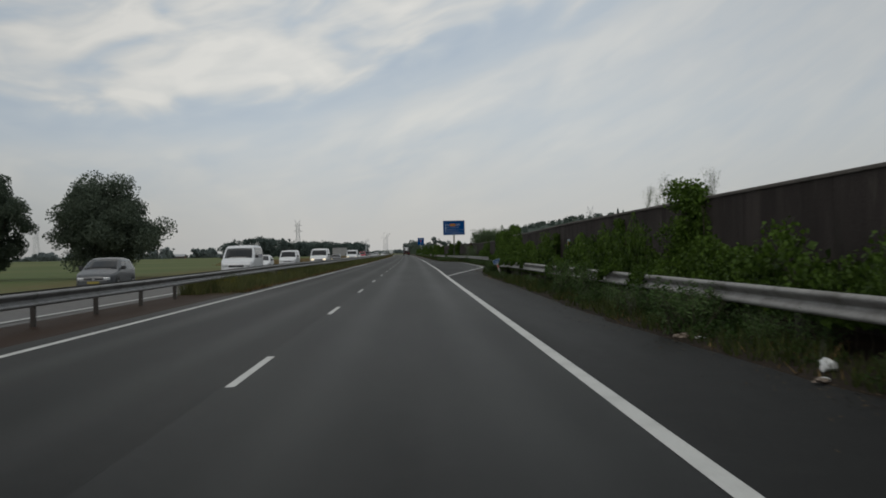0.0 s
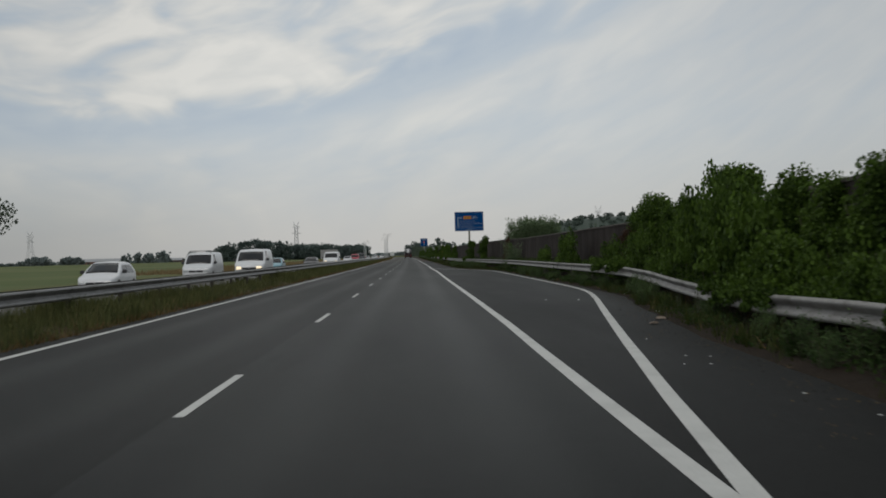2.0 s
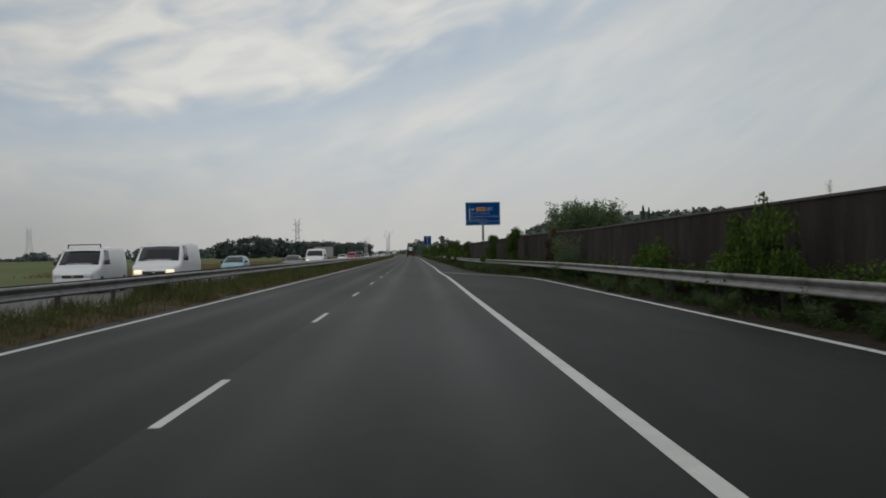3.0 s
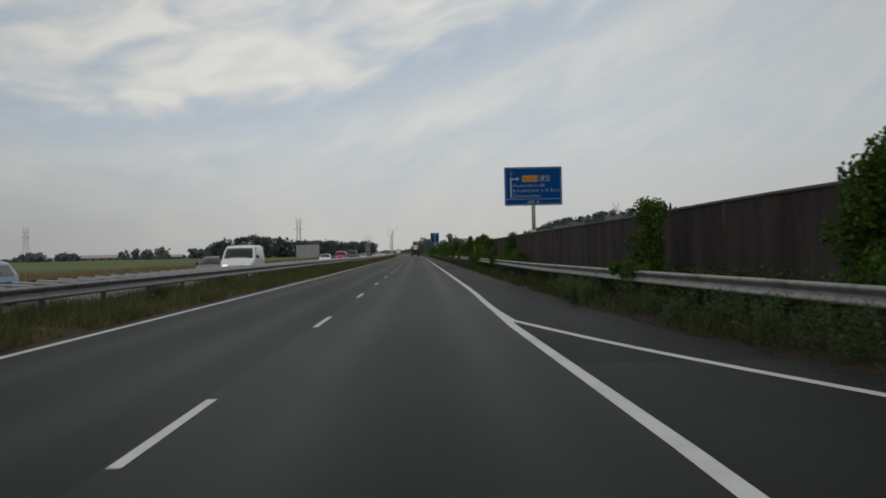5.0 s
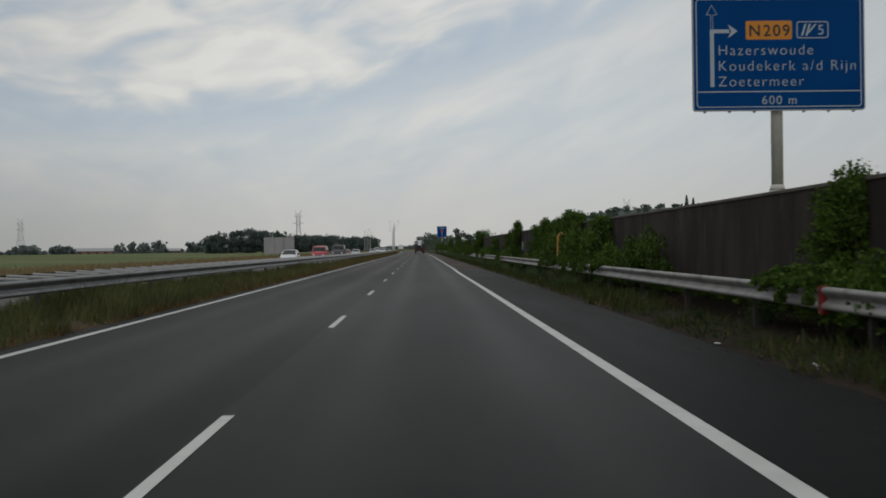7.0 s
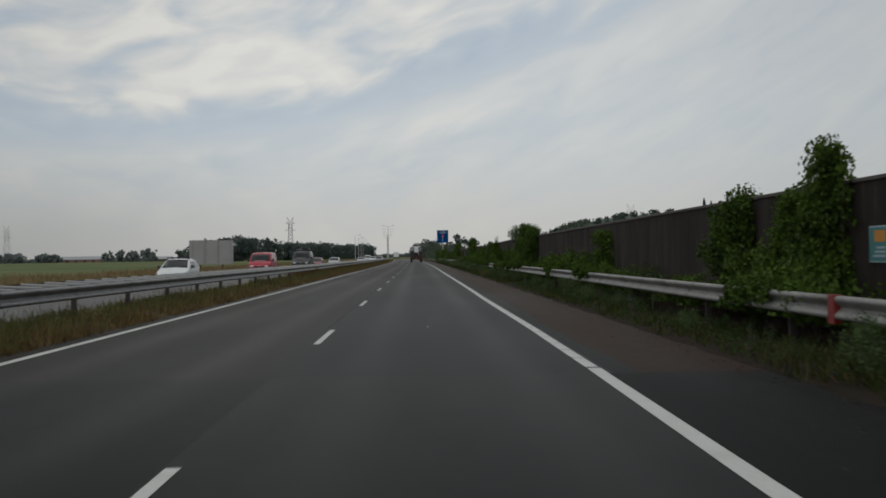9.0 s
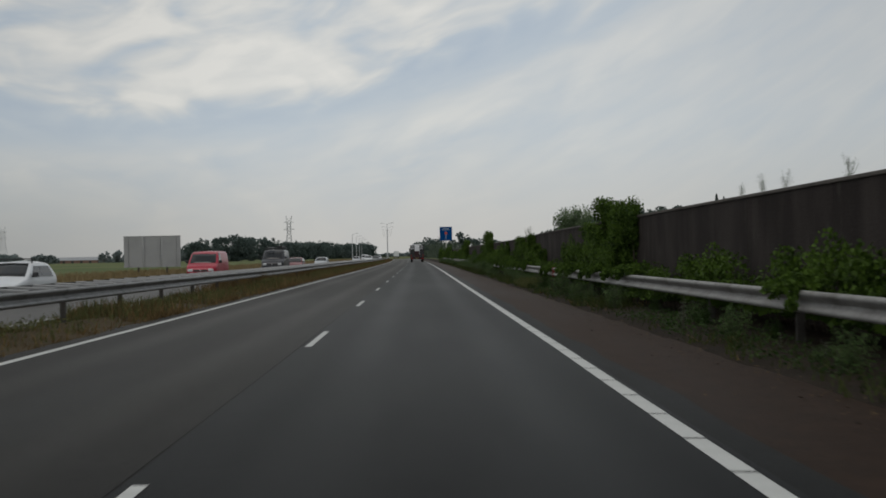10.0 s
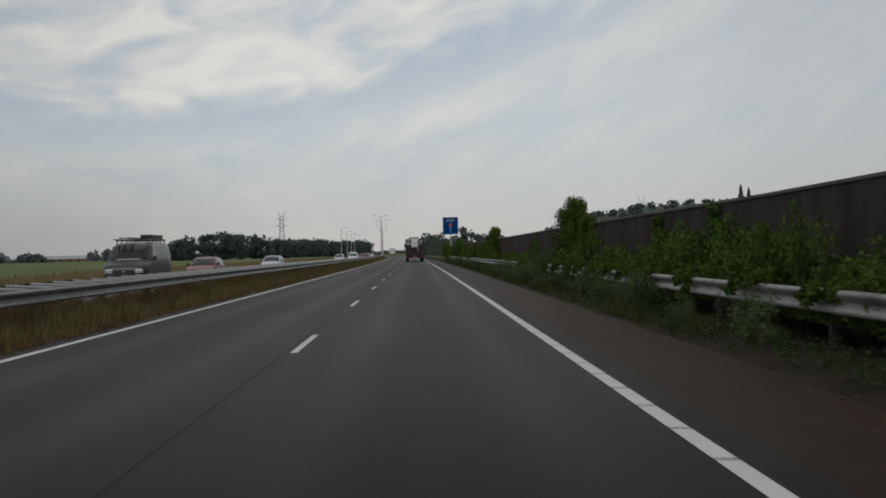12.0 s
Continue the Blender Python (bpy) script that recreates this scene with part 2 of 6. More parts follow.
M_STEEL_OLD = worn("grimy_steel", (0.31, 0.302, 0.29), (0.10, 0.09, 0.078), 0.58, metal=0.3, scale=1.5, grain=22, amount=0.9, relief=0.1)
# weathered post steel, its colour darkened for the shade under the beams
M_POST = worn("shade_darkened_weathered_steel", (0.065, 0.058, 0.052), (0.03, 0.026, 0.022), 0.8, metal=0.2, scale=4)
M_SOIL = worn("verge_soil", (0.030, 0.0215, 0.0152), (0.012, 0.0098, 0.0066), 0.95, scale=1.2, grain=18, amount=0.8, relief=0.8, dist=0.03, spec=0.1)
M_DRY = worn("dry_verge", (0.085, 0.062, 0.036), (0.040, 0.034, 0.018), 0.95, scale=0.8, grain=15, amount=0.8, relief=0.8, dist=0.03, spec=0.1)
M_COPING = worn("coping_concrete", (0.115, 0.100, 0.086), (0.060, 0.052, 0.045), 0.9, scale=2.0, grain=30, amount=0.8)
M_BLUE = worn("blue_sign_face", (0.001, 0.054, 0.205), (0.001, 0.040, 0.150), 0.55, scale=0.9, grain=40, amount=0.4, relief=0, spec=0.05)
M_WHITE = worn("white_sign_face", (0.38, 0.45, 0.50), (0.26, 0.31, 0.36), 0.4, scale=3, amount=0.3, relief=0)
M_ORANGE = worn("amber_sign_face", (0.62, 0.23, 0.01), (0.45, 0.17, 0.01), 0.4, scale=3, amount=0.3, relief=0)
M_BLACK = worn("black_lettering", (0.015, 0.015, 0.015), (0.03, 0.03, 0.03), 0.5, relief=0)
M_POLE = worn("painted_pole", (0.52, 0.51, 0.46), (0.30, 0.29, 0.26), 0.55, scale=2.0, amount=0.4)
M_ALU = worn("aluminium_back", (0.36, 0.36, 0.36), (0.24, 0.24, 0.24), 0.5, metal=0.35, scale=0.7, grain=20, amount=0.5, relief=0.05)
M_BARK = worn("bark", (0.10, 0.085, 0.065), (0.04, 0.035, 0.028), 0.95, scale=5, grain=30, relief=0.8, dist=0.02, spec=0.1)
M_RUBBER = worn("tyre_rubber", (0.02, 0.02, 0.02), (0.035, 0.034, 0.032), 0.85, relief=0.2)
M_RIM = worn("wheel_rim", (0.45, 0.45, 0.46), (0.2, 0.2, 0.2), 0.35, metal=0.7, relief=0)
M_TRIM = worn("black_trim", (0.02, 0.02, 0.021), (0.04, 0.04, 0.04), 0.5, relief=0.05)
M_PLATE = worn("number_plate", (0.30, 0.24, 0.05), (0.22, 0.18, 0.05), 0.4, relief=0)
M_GLASSY = worn("dark_glass", (0.008, 0.009, 0.010), (0.014, 0.015, 0.016), 0.08, relief=0, spec=0.45)
# steel of far pylons and masts, its colour paled to stand for haze
M_LATTICE = worn("haze_paled_steel", (0.52, 0.53, 0.54), (0.42, 0.43, 0.44), 0.6, metal=0.2, relief=0)


def wall_mat():
    m, nt, b = material("noise_wall_panel")
    o = nt.nodes.new("ShaderNodeObjectInfo")
    t = nt.nodes.new("ShaderNodeTexCoord")
    mp = nt.nodes.new("ShaderNodeMapping")
    cx = nt.nodes.new("ShaderNodeCombineXYZ")
    nt.links.new(mul(nt, o.outputs["Random"], 40.0), cx.inputs[0])
    nt.links.new(t.outputs["Object"], mp.inputs[0])
    nt.links.new(cx.outputs[0], mp.inputs["Location"])
    mp.inputs["Scale"].default_value = (0.6, 0.8, 0.22)
    streak = nt.nodes.new("ShaderNodeTexNoise")
    streak.inputs["Scale"].default_value, streak.inputs["Detail"].default_value = 1.6, 7
    nt.links.new(mp.outputs[0], streak.inputs["Vector"])
    runs = nt.nodes.new("ShaderNodeTexNoise")
    runs.inputs["Scale"].default_value, runs.inputs["Detail"].default_value = 3.4, 3
    nt.links.new(mp.outputs[0], runs.inputs["Vector"])
    fine = noise_of(nt, 22.0, 5, 0.65)
    moss = noise_of(nt, 1.1, 6, 0.65, "Generated")
    col = mixed(nt, span(nt, streak.outputs[0], 0.35, 0.7, 0.0, 1.0), (0.027, 0.0215, 0.0195), (0.054, 0.0440, 0.0400))
    col = mixed(nt, span(nt, runs.outputs[0], 0.60, 0.74, 0.0, 0.45), col, (0.105, 0.092, 0.080))
    col = mixed(nt, span(nt, moss, 0.56, 0.72, 0.0, 0.35), col, (0.030, 0.036, 0.020))
    col = mixed(nt, mul(nt, o.outputs["Random"], 0.12), col, (0.040, 0.035, 0.033))
    col = mixed(nt, span(nt, fine, 0.5, 0.85, 0.0, 0.5), col, (0.09, 0.08, 0.075))
    nt.links.new(col, b.inputs["Base Color"])
    b.inputs["Roughness"].default_value = 0.95
    b.inputs["Specular IOR Level"].default_value = 0.15
    bump(nt, b, fine, 0.7, 0.02)
    return m


M_WALL = wall_mat()
M_FIELD = None


def field_mat():
    m, nt, b = material("meadow")
    big = noise_of(nt, 0.006, 6, 0.6)
    mid = noise_of(nt, 0.12, 5, 0.6)
    tc2 = nt.nodes.new("ShaderNodeUVMap")
    se = nt.nodes.new("ShaderNodeSeparateXYZ")
    nt.links.new(tc2.outputs[0], se.inputs[0])
    col = mixed(nt, span(nt, big, 0.4, 0.62), (0.100, 0.130, 0.056), (0.155, 0.165, 0.080))
    col = mixed(nt, span(nt, mid, 0.45, 0.75, 0.0, 0.5), col, (0.13, 0.12, 0.055))
    # a broad strip of dry reeds and tall straw along the road's foot
    dry = mul(nt, span(nt, se.outputs[0], -40.0, -27.0, 0.0, 1.0), span(nt, se.outputs[0], -18.0, -14.0, 1.0, 0.3))
    col = mixed(nt, mul(nt, dry, span(nt, mid, 0.3, 0.6, 0.35, 1.0)), col, (0.135, 0.118, 0.060))
    nt.links.new(col, b.inputs["Base Color"])
    b.inputs["Roughness"].default_value = 1.0
    b.inputs["Specular IOR Level"].default_value = 0.05
    bump(nt, b, mid, 0.6, 0.3)
    return m


M_FIELD = field_mat()
M_VINE = leaf_mat("vine_leaves", (0.010, 0.024, 0.005), (0.094, 0.160, 0.022), through=0.26)
M_VINE_RED = leaf_mat("reddish_vine_leaves", (0.020, 0.012, 0.008), (0.075, 0.036, 0.018))
M_SHRUB = leaf_mat("shrub_leaves", (0.010, 0.024, 0.006), (0.056, 0.100, 0.024))
M_WEED = leaf_mat("grey_green_weeds", (0.030, 0.062, 0.020), (0.135, 0.205, 0.072))
M_FLOWER = leaf_mat("yellow_petals", (0.20, 0.15, 0.01), (0.38, 0.29, 0.02))
M_BUD = leaf_mat("pale_bud_leaves", (0.045, 0.062, 0.034), (0.20, 0.21, 0.16))
M_GRASS = leaf_mat("verge_grass", (0.014, 0.024, 0.005), (0.068, 0.082, 0.022))
M_MEDIAN = leaf_mat("median_grass", (0.040, 0.056, 0.018), (0.150, 0.150, 0.056))
M_REED = leaf_mat("pale_reed", (0.15, 0.11, 0.055), (0.30, 0.23, 0.12))
M_YELLOW = worn("yellow_enamel", (0.38, 0.20, 0.02), (0.25, 0.13, 0.02), 0.4, scale=3, amount=0.3, relief=0)
M_RUSTY = leaf_mat("rusty_grass", (0.070, 0.046, 0.020), (0.235, 0.160, 0.070))
M_STRAW = leaf_mat("dry_straw", (0.110, 0.086, 0.040), (0.26, 0.20, 0.095))
M_TREE = leaf_mat("tree_leaves", (0.058, 0.080, 0.060), (0.128, 0.158, 0.112), through=0.4)
M_WILLOW = leaf_mat("willow_leaves", (0.065, 0.105, 0.050), (0.21, 0.275, 0.150), through=0.45)
# aerial haze is put into these three leaf colours: bluish and paler with distance
M_FAR = leaf_mat("haze_tinted_foliage", (0.090, 0.122, 0.112), (0.120, 0.152, 0.136), through=0.4)
M_HAZE = leaf_mat("haze_paled_foliage", (0.185, 0.222, 0.220), (0.225, 0.260, 0.250), through=0.45)
M_HILL = leaf_mat("haze_tinted_hill_foliage", (0.070, 0.096, 0.080), (0.105, 0.134, 0.108), through=0.3)


# ---------------------------------------------------------------- mesh helpers
def mesh_from(name, verts, faces, mat, uvs=None, smooth=False):
    me = bpy.data.meshes.new(name)
    me.from_pydata([tuple(v) for v in verts], [], faces)
    if uvs is not None:
        layer = me.uv_layers.new(name="UVMap")
        flat = np.array([uvs[i] for f in faces for i in f], dtype=np.float32).ravel()
        layer.data.foreach_set("uv", flat)
    if mat:
        me.materials.append(mat)
    if smooth:
        me.polygons.foreach_set("use_smooth", [True] * len(me.polygons))
    me.update()
    return me


def from_bm(name, bm, mat, smooth=False):
    me = bpy.data.meshes.new(name)
    bm.normal_update()
    bm.to_mesh(me)
    bm.free()
    if mat:
        me.materials.append(mat)
    if smooth:
        me.polygons.foreach_set("use_smooth", [True] * len(me.polygons))
    return me


def child(name, me, parent, m=None, label=""):
    ob = new(name, me)
    ob.parent = parent
    if m is not None:
        ob.matrix_basis = m
    if label:
        ob["label"] = label
    return ob


def part(name, bm, mat, parent, label="", m=None, smooth=False):
    return child(name, from_bm(name, bm, mat, smooth), parent, m, label)


def box(bm, x0, x1, y0, y1, z0, z1, bevel=0.0):
    vs = [bm.verts.new((x, y, z)) for x in (x0, x1) for y in (y0, y1) for z in (z0, z1)]
    fs = [bm.faces.new([vs[i] for i in q]) for q in ((0, 1, 3, 2), (4, 6, 7, 5), (0, 4, 5, 1), (2, 3, 7, 6), (0, 2, 6, 4), (1, 5, 7, 3))]
    if bevel:
        es = list({e for f in fs for e in f.edges})
        bmesh.ops.bevel(bm, geom=es, offset=bevel, segments=2, affect="EDGES", profile=0.5)
    return bm


def boxed(*args, bevel=0.0):
    return box(bmesh.new(), *args, bevel=bevel)


def tube(bm, a, b, r0, r1, seg=8):
    a, b = Vector(a), Vector(b)
    v = b - a
    q = v.to_track_quat("Z", "Y").to_matrix()
    rings = []
    for c, r in ((a, r0), (b, r1)):
        rings.append([bm.verts.new(c + q @ Vector((r * math.cos(2 * math.pi * k / seg), r * math.sin(2 * math.pi * k / seg), 0))) for k in range(seg)])
    for k in range(seg):
        bm.faces.new((rings[0][k], rings[0][(k + 1) % seg], rings[1][(k + 1) % seg], rings[1][k]))
    bm.faces.new(rings[0][::-1])
    bm.faces.new(rings[1])
    return bm


def strip(name, stations, d0, d1, z, mat, cols=1, thick=0.0):
    """A band along the road from d0(s) to d1(s), as a slab when thick."""
    vs, uv, fs = [], [], []
    for s in stations:
        a, b = (d0(s) if callable(d0) else d0), (d1(s) if callable(d1) else d1)
        for c in range(cols + 1):
            d = a + (b - a) * c / cols
            vs.append(P(s, d, z(s, d) if callable(z) else z))
            uv.append((d, s))
    n = cols + 1
    for i in range(len(stations) - 1):
        for c in range(cols):
            fs.append((i * n + c, i * n + c + 1, (i + 1) * n + c + 1, (i + 1) * n + c))
    if thick:
        base = len(vs)
        for i in range(len(stations)):
            for c in (0, cols):
                vs.append(vs[i * n + c] - Vector((0, 0, thick)))
                uv.append(uv[i * n + c])
        for i in range(len(stations) - 1):
            fs.append((i * n, (i + 1) * n, base + 2 * i + 2, base + 2 * i))
            fs.append((i * n + cols, base + 2 * i + 1, base + 2 * i + 3, (i + 1) * n + cols))
    return mesh_from(name, vs, fs, mat, uv)


def leaves(rng, centres, sizes, aspect=0.6, droop=0.0):
    """Leaf-shaped quads at the centres, turned at random: vertices and faces as arrays."""
    n = len(centres)
    a = rng.normal(size=(n, 3))
    a[:, 2] -= droop
    a /= np.linalg.norm(a, axis=1)[:, None]
    b = np.cross(a, rng.normal(size=(n, 3)))
    b /= np.linalg.norm(b, axis=1)[:, None]
    c = np.cross(a, b)
    L = sizes[:, None]
    v = np.empty((n, 4, 3))
    v[:, 0] = centres - a * L * 0.5
    v[:, 1] = centres + b * L * aspect * 0.5 + c * L * 0.1
    v[:, 2] = centres + a * L * 0.5
    v[:, 3] = centres - b * L * aspect * 0.5 + c * L * 0.1
    return v.reshape(-1, 3)


def quads(name, v, mat):
    n = len(v) // 4
    me = bpy.data.meshes.new(name)
    me.vertices.add(len(v))
    me.vertices.foreach_set("co", v.astype(np.float32).ravel())
    me.loops.add(4 * n)
    me.loops.foreach_set("vertex_index", np.arange(4 * n, dtype=np.int32))
    me.polygons.add(n)
    me.polygons.foreach_set("loop_start", np.arange(0, 4 * n, 4, dtype=np.int32))
    me.materials.append(mat)
    me.update(calc_edges=True)
    me.validate()
    return me


def blades(rng, base, height, lean=0.35, width=0.012):
    """Grass blades: a tapering quad each, standing on its base point."""
    n = len(base)
    ang = rng.uniform(0, 2 * np.pi, n)
    side = np.stack([np.cos(ang), np.sin(ang), np.zeros(n)], 1)
    tip = np.stack([rng.normal(size=n) * lean, rng.normal(size=n) * lean, np.ones(n)], 1) * height[:, None]
    w = side * (width * (0.6 + 0.8 * rng.random(n)))[:, None]
    v = np.empty((n, 4, 3))
    v[:, 0], v[:, 1] = base - w, base + w
    v[:, 2], v[:, 3] = base + tip + w * 0.25, base + tip - w * 0.25
    return v.reshape(-1, 3)


def clumped(rng, n, clumps, spread):
    """n points gathered round clump centres (x, y, z, r)."""
    c = np.asarray(clumps)
    k = rng.choice(len(c), n, p=c[:, 3] ** 2 / (c[:, 3] ** 2).sum())
    v = rng.normal(size=(n, 3))
    v /= np.linalg.norm(v, axis=1)[:, None]
    r = rng.random(n) ** (1 / 2.2)
    return c[k, :3] + v * (r * c[k, 3])[:, None] * np.array(spread)


# ---------------------------------------------------------------- ground and road
STATIONS = [-25 + 5 * i for i in range(146)]
FAR_S = [-900, -300, -100] + STATIONS + [760, 900, 1100, 1400, 1800, 2500, 3500, 4600]
GROUND_D = [(-3500, -0.9), (-900, -0.9), (-200, -0.9), (-60, -0.9), (-30, -0.95), (-21, -0.9), (-17, -0.55), (-15.3, -0.36), (-14, -0.36), (-6.1, -0.12), (-4, -0.08), (6, -0.08), (9, 0.0), (14, 0.0),
            (40, -0.3), (200, -0.5), (900, -0.5), (3500, -0.5)]
gv, gf, gu = [], [], []
for s in FAR_S:
    for d, z in GROUND_D:
        gv.append(P(s, d, z))
        gu.append((d, s))
W_ = len(GROUND_D)
for i in range(len(FAR_S) - 1):
    for j in range(W_ - 1):
        gf.append((i * W_ + j, i * W_ + j + 1, (i + 1) * W_ + j + 1, (i + 1) * W_ + j))
tagged(new("ground", mesh_from("ground", gv, gf, M_FIELD, gu)), "flat green meadow with a strip of dry straw beside the motorway", "ground", kind="structure")

def line_off(s):
    return lin(s, (7, -0.01), (44, 0.0), (62, 0.03), (70, 0.085), (82, 0.085), (105, 0.045), (121, 0.06), (132, 0.05), (143, -0.08), (147, -0.06), (151, -0.055), (156, -0.015), (163, 0.0), (168, -0.02), (185, -0.05), (210, -0.07), (231, -0.10), (236, -0.04))


def line_mid(s):
    return 3.42 + line_off(s)


SEAM_S = 235.5
near = sorted(set([s for s in STATIONS if s < SEAM_S] + [130 + k for k in range(36)])) + [SEAM_S]
later = [SEAM_S] + [s for s in STATIONS if s > SEAM_S]
road = tagged(new("road", strip("road", near, -0.07, line_mid, 0.0, M_ROAD, 5, 0.07)), "dark grey asphalt lane with two paler wheel tracks", "road", kind="structure")
tagged(new("road", strip("road", near, -4.15, -0.07, 0.0, M_ROAD_FAST, 5, 0.07)), "darker worn asphalt of the overtaking lane", "road", kind="structure")
later_fine = [SEAM_S + 0.9 * k for k in range(260)] + [s for s in STATIONS if s > SEAM_S + 235]


def red_from(s):
    return 3.76 + 0.10 * noise.noise(Vector((s * 0.5, 1.7, 0))) + 0.05 * noise.noise(Vector((s * 1.6, 6.1, 0)))


tagged(new("road", strip("road", later_fine, -0.11, 3.5, 0.0, M_ROAD2, 4, 0.07)), "darker newer asphalt lane beyond a cross joint", "road", kind="structure")
tagged(new("road", strip("road", later, -4.15, -0.11, 0.0, M_ROAD3, 4, 0.07)), "greyer speckled asphalt of the overtaking lane", "road", kind="structure")
bay_end = 137.0
tagged(new("hard_shoulder", strip("hard_shoulder", [s for s in near if s < bay_end] + [bay_end], line_mid, edge_d, 0.0, M_LAYBY, 4, 0.07)), "dark grey asphalt shoulder widening into a lay-by", "shoulder", kind="structure")
tagged(new("hard_shoulder", strip("hard_shoulder", [bay_end] + [s for s in near if s > bay_end], line_mid, edge_d, 0.0, M_SHOULDER, 4, 0.07)), "near-black asphalt shoulder past the lay-by", "shoulder", kind="structure")
tagged(new("hard_shoulder", strip("hard_shoulder", later_fine, 3.5, red_from, 0.0, M_LAYBY, 2, 0.07)), "dark asphalt margin between edge line and shoulder", "shoulder", kind="structure")
tagged(new("hard_shoulder", strip("hard_shoulder", later_fine, red_from, edge_d, 0.0, M_RED, 4, 0.07)), "reddish brown gritty asphalt shoulder", "shoulder", kind="structure")
tagged(new("opposite_road", strip("opposite_road", STATIONS, -14.9, -5.98, lambda s, d: 0.03 * (d + 5.98), M_OPP, 4, 0.07)), "pale grey asphalt of the opposite carriageway", "road", kind="structure")
tagged(new("paved_crossing", strip("paved_crossing", [-25, -10, 0, 10, 20, 30, 37], -5.98, -4.15, -0.004, M_RED, 2, 0.06)), "brown paved gap through the central reserve", "paving", kind="structure")


tagged(new("verge", strip("verge", [1.0 * i - 25 for i in range(726)], lambda s: edge_d(s) - 0.28 + 0.22 * noise.noise(Vector((s * 0.45, 5.1, 0))), lambda s: wall_d(s) + 0.4, lambda s, d: (-0.03 if d < edge_d(s) - 0.02 else 0.02) + min(0.018, 0.12 * max(0, d - edge_d(s) + 0.4)) + max(0, d - edge_d(s)) * 0.03 + 0.03 * min(1, max(0, d - edge_d(s)) * 2) * noise.noise(Vector((s * 0.8, d * 1.5, 3))), M_SOIL, 4)),
       "soil verge littered with dry stalks under the crash barrier", "verge", kind="structure")
tagged(new("central_reserve", strip("central_reserve", [37 + 1.5 * i for i in range(440)], -6.0, lambda s: -3.98 + 0.1 * noise.noise(Vector((s * 0.4, 2.2, 0))), lambda s, d: -0.012 + lin(s, (37, 0.0), (42, 0.09)) * max(0, math.cos((d + 5.03) / 1.02 * 1.5)) + 0.03 * noise.noise(Vector((s * 0.8, d * 1.5, 9))), M_DRY, 5)),
       "central reserve of dry grass and weeds", "verge", kind="structure")

# ---------------------------------------------------------------- markings
def mark(name, stations, d0, d1, label, mat=M_PAINT, z=0.004):
    return tagged(new(name, strip(name, stations, d0, d1, z, mat)), label, "road marking", kind="structure")


mark("edge_line", STATIONS, -3.69, -3.55, "solid white line along the carriageway's inner edge")
mark("edge_line", near + [236], lambda s: 3.342 + line_off(s), lambda s: 3.492 + line_off(s), "solid white line along the carriageway's outer edge")
mark("edge_line", STATIONS, -6.62, -6.47, "solid white line of the opposite carriageway")
mark("edge_line", STATIONS, -13.4, -13.2, "solid white outer line of the opposite carriageway", z=-0.212)
# the lay-by's outline
def bay(s):
    return lin(s, (55.8, 3.42), (61, 4.05), (66, 4.72), (72, 5.54), (78, 6.38), (81, 6.76), (83, 6.97), (85, 7.1), (88, 7.18), (94, 7.2), (120, 7.2), (124, 7.08), (128, 6.68), (132, 5.96), (134, 5.53), (136, 5.02), (138.5, 4.43), (140.5, 4.03), (142.5, 3.68), (143.15, 3.57), (144.4, 3.35), (147, 3.30), (149, 3.285))


mark("lay_by_line", [55.8, 60, 66, 72, 75, 78, 79.5, 81, 82, 83, 84, 85, 86.5, 88, 91, 94, 100, 110, 120, 122, 124, 126, 128, 130, 132, 134, 136, 138, 140, 142, 143.15, 144.4, 147, 149], bay, lambda s: bay(s) + 0.145, "white line round the lay-by", z=0.006)
dash = mesh_from("lane_mark", [(-0.047, 0, 0), (0.047, 0, 0), (0.047, 3, 0), (-0.047, 3, 0)], [(0, 1, 2, 3)], M_PAINT)
for k in range(-3, 57):
    tagged(child("lane_mark", dash, road, at(11.81 + 12 * k, 0, 0.004)))
seg = mesh_from("edge_mark", [(-0.083, 0.02, 0), (0.06, 0.0, 0), (0.06, 1.06, 0), (-0.083, 1.08, 0)], [(0, 1, 2, 3)], M_PAINT)
for k in range(250):
    child("edge_mark", seg, road, at(236.1 + 1.1 * k, 3.43 + lin(236 + 1.1 * k, (236, -0.045), (242, -0.02), (254, -0.055), (262, -0.02), (292, -0.03)), 0.004))
mark("edge_line", [511] + [s for s in STATIONS if s > 511], 3.33, 3.53, "solid white line along the carriageway's outer edge")
mark("joint", [243] + [s for s in STATIONS if 243 < s < 420], lambda s: -0.116 + 0.03 * noise.noise(Vector((s * 0.3, 0, 0))), lambda s: -0.110 + 0.03 * noise.noise(Vector((s * 0.3, 0, 0))) + 0.008 * noise.noise(Vector((s * 0.7, 5, 0))), "dark sealed joint along the lane divider", M_SEAM, 0.003)

# ---------------------------------------------------------------- noise wall
PANEL = 4.0
WALL_H = 2.13


def wall_panel_mesh():
    """A flush panel 4 m long with a chamfered foot, its face towards the road at x = 0."""
    bm = bmesh.new()
    box(bm, 0.004, 0.26, -PANEL / 2 + 0.004, PANEL / 2 - 0.004, -0.1, WALL_H - 0.04, 0.004)
    box(bm, -0.012, 0.02, -PANEL / 2 + 0.005, PANEL / 2 - 0.005, -0.1, 0.22, 0.006)
    return from_bm("panel", bm, M_WALL)


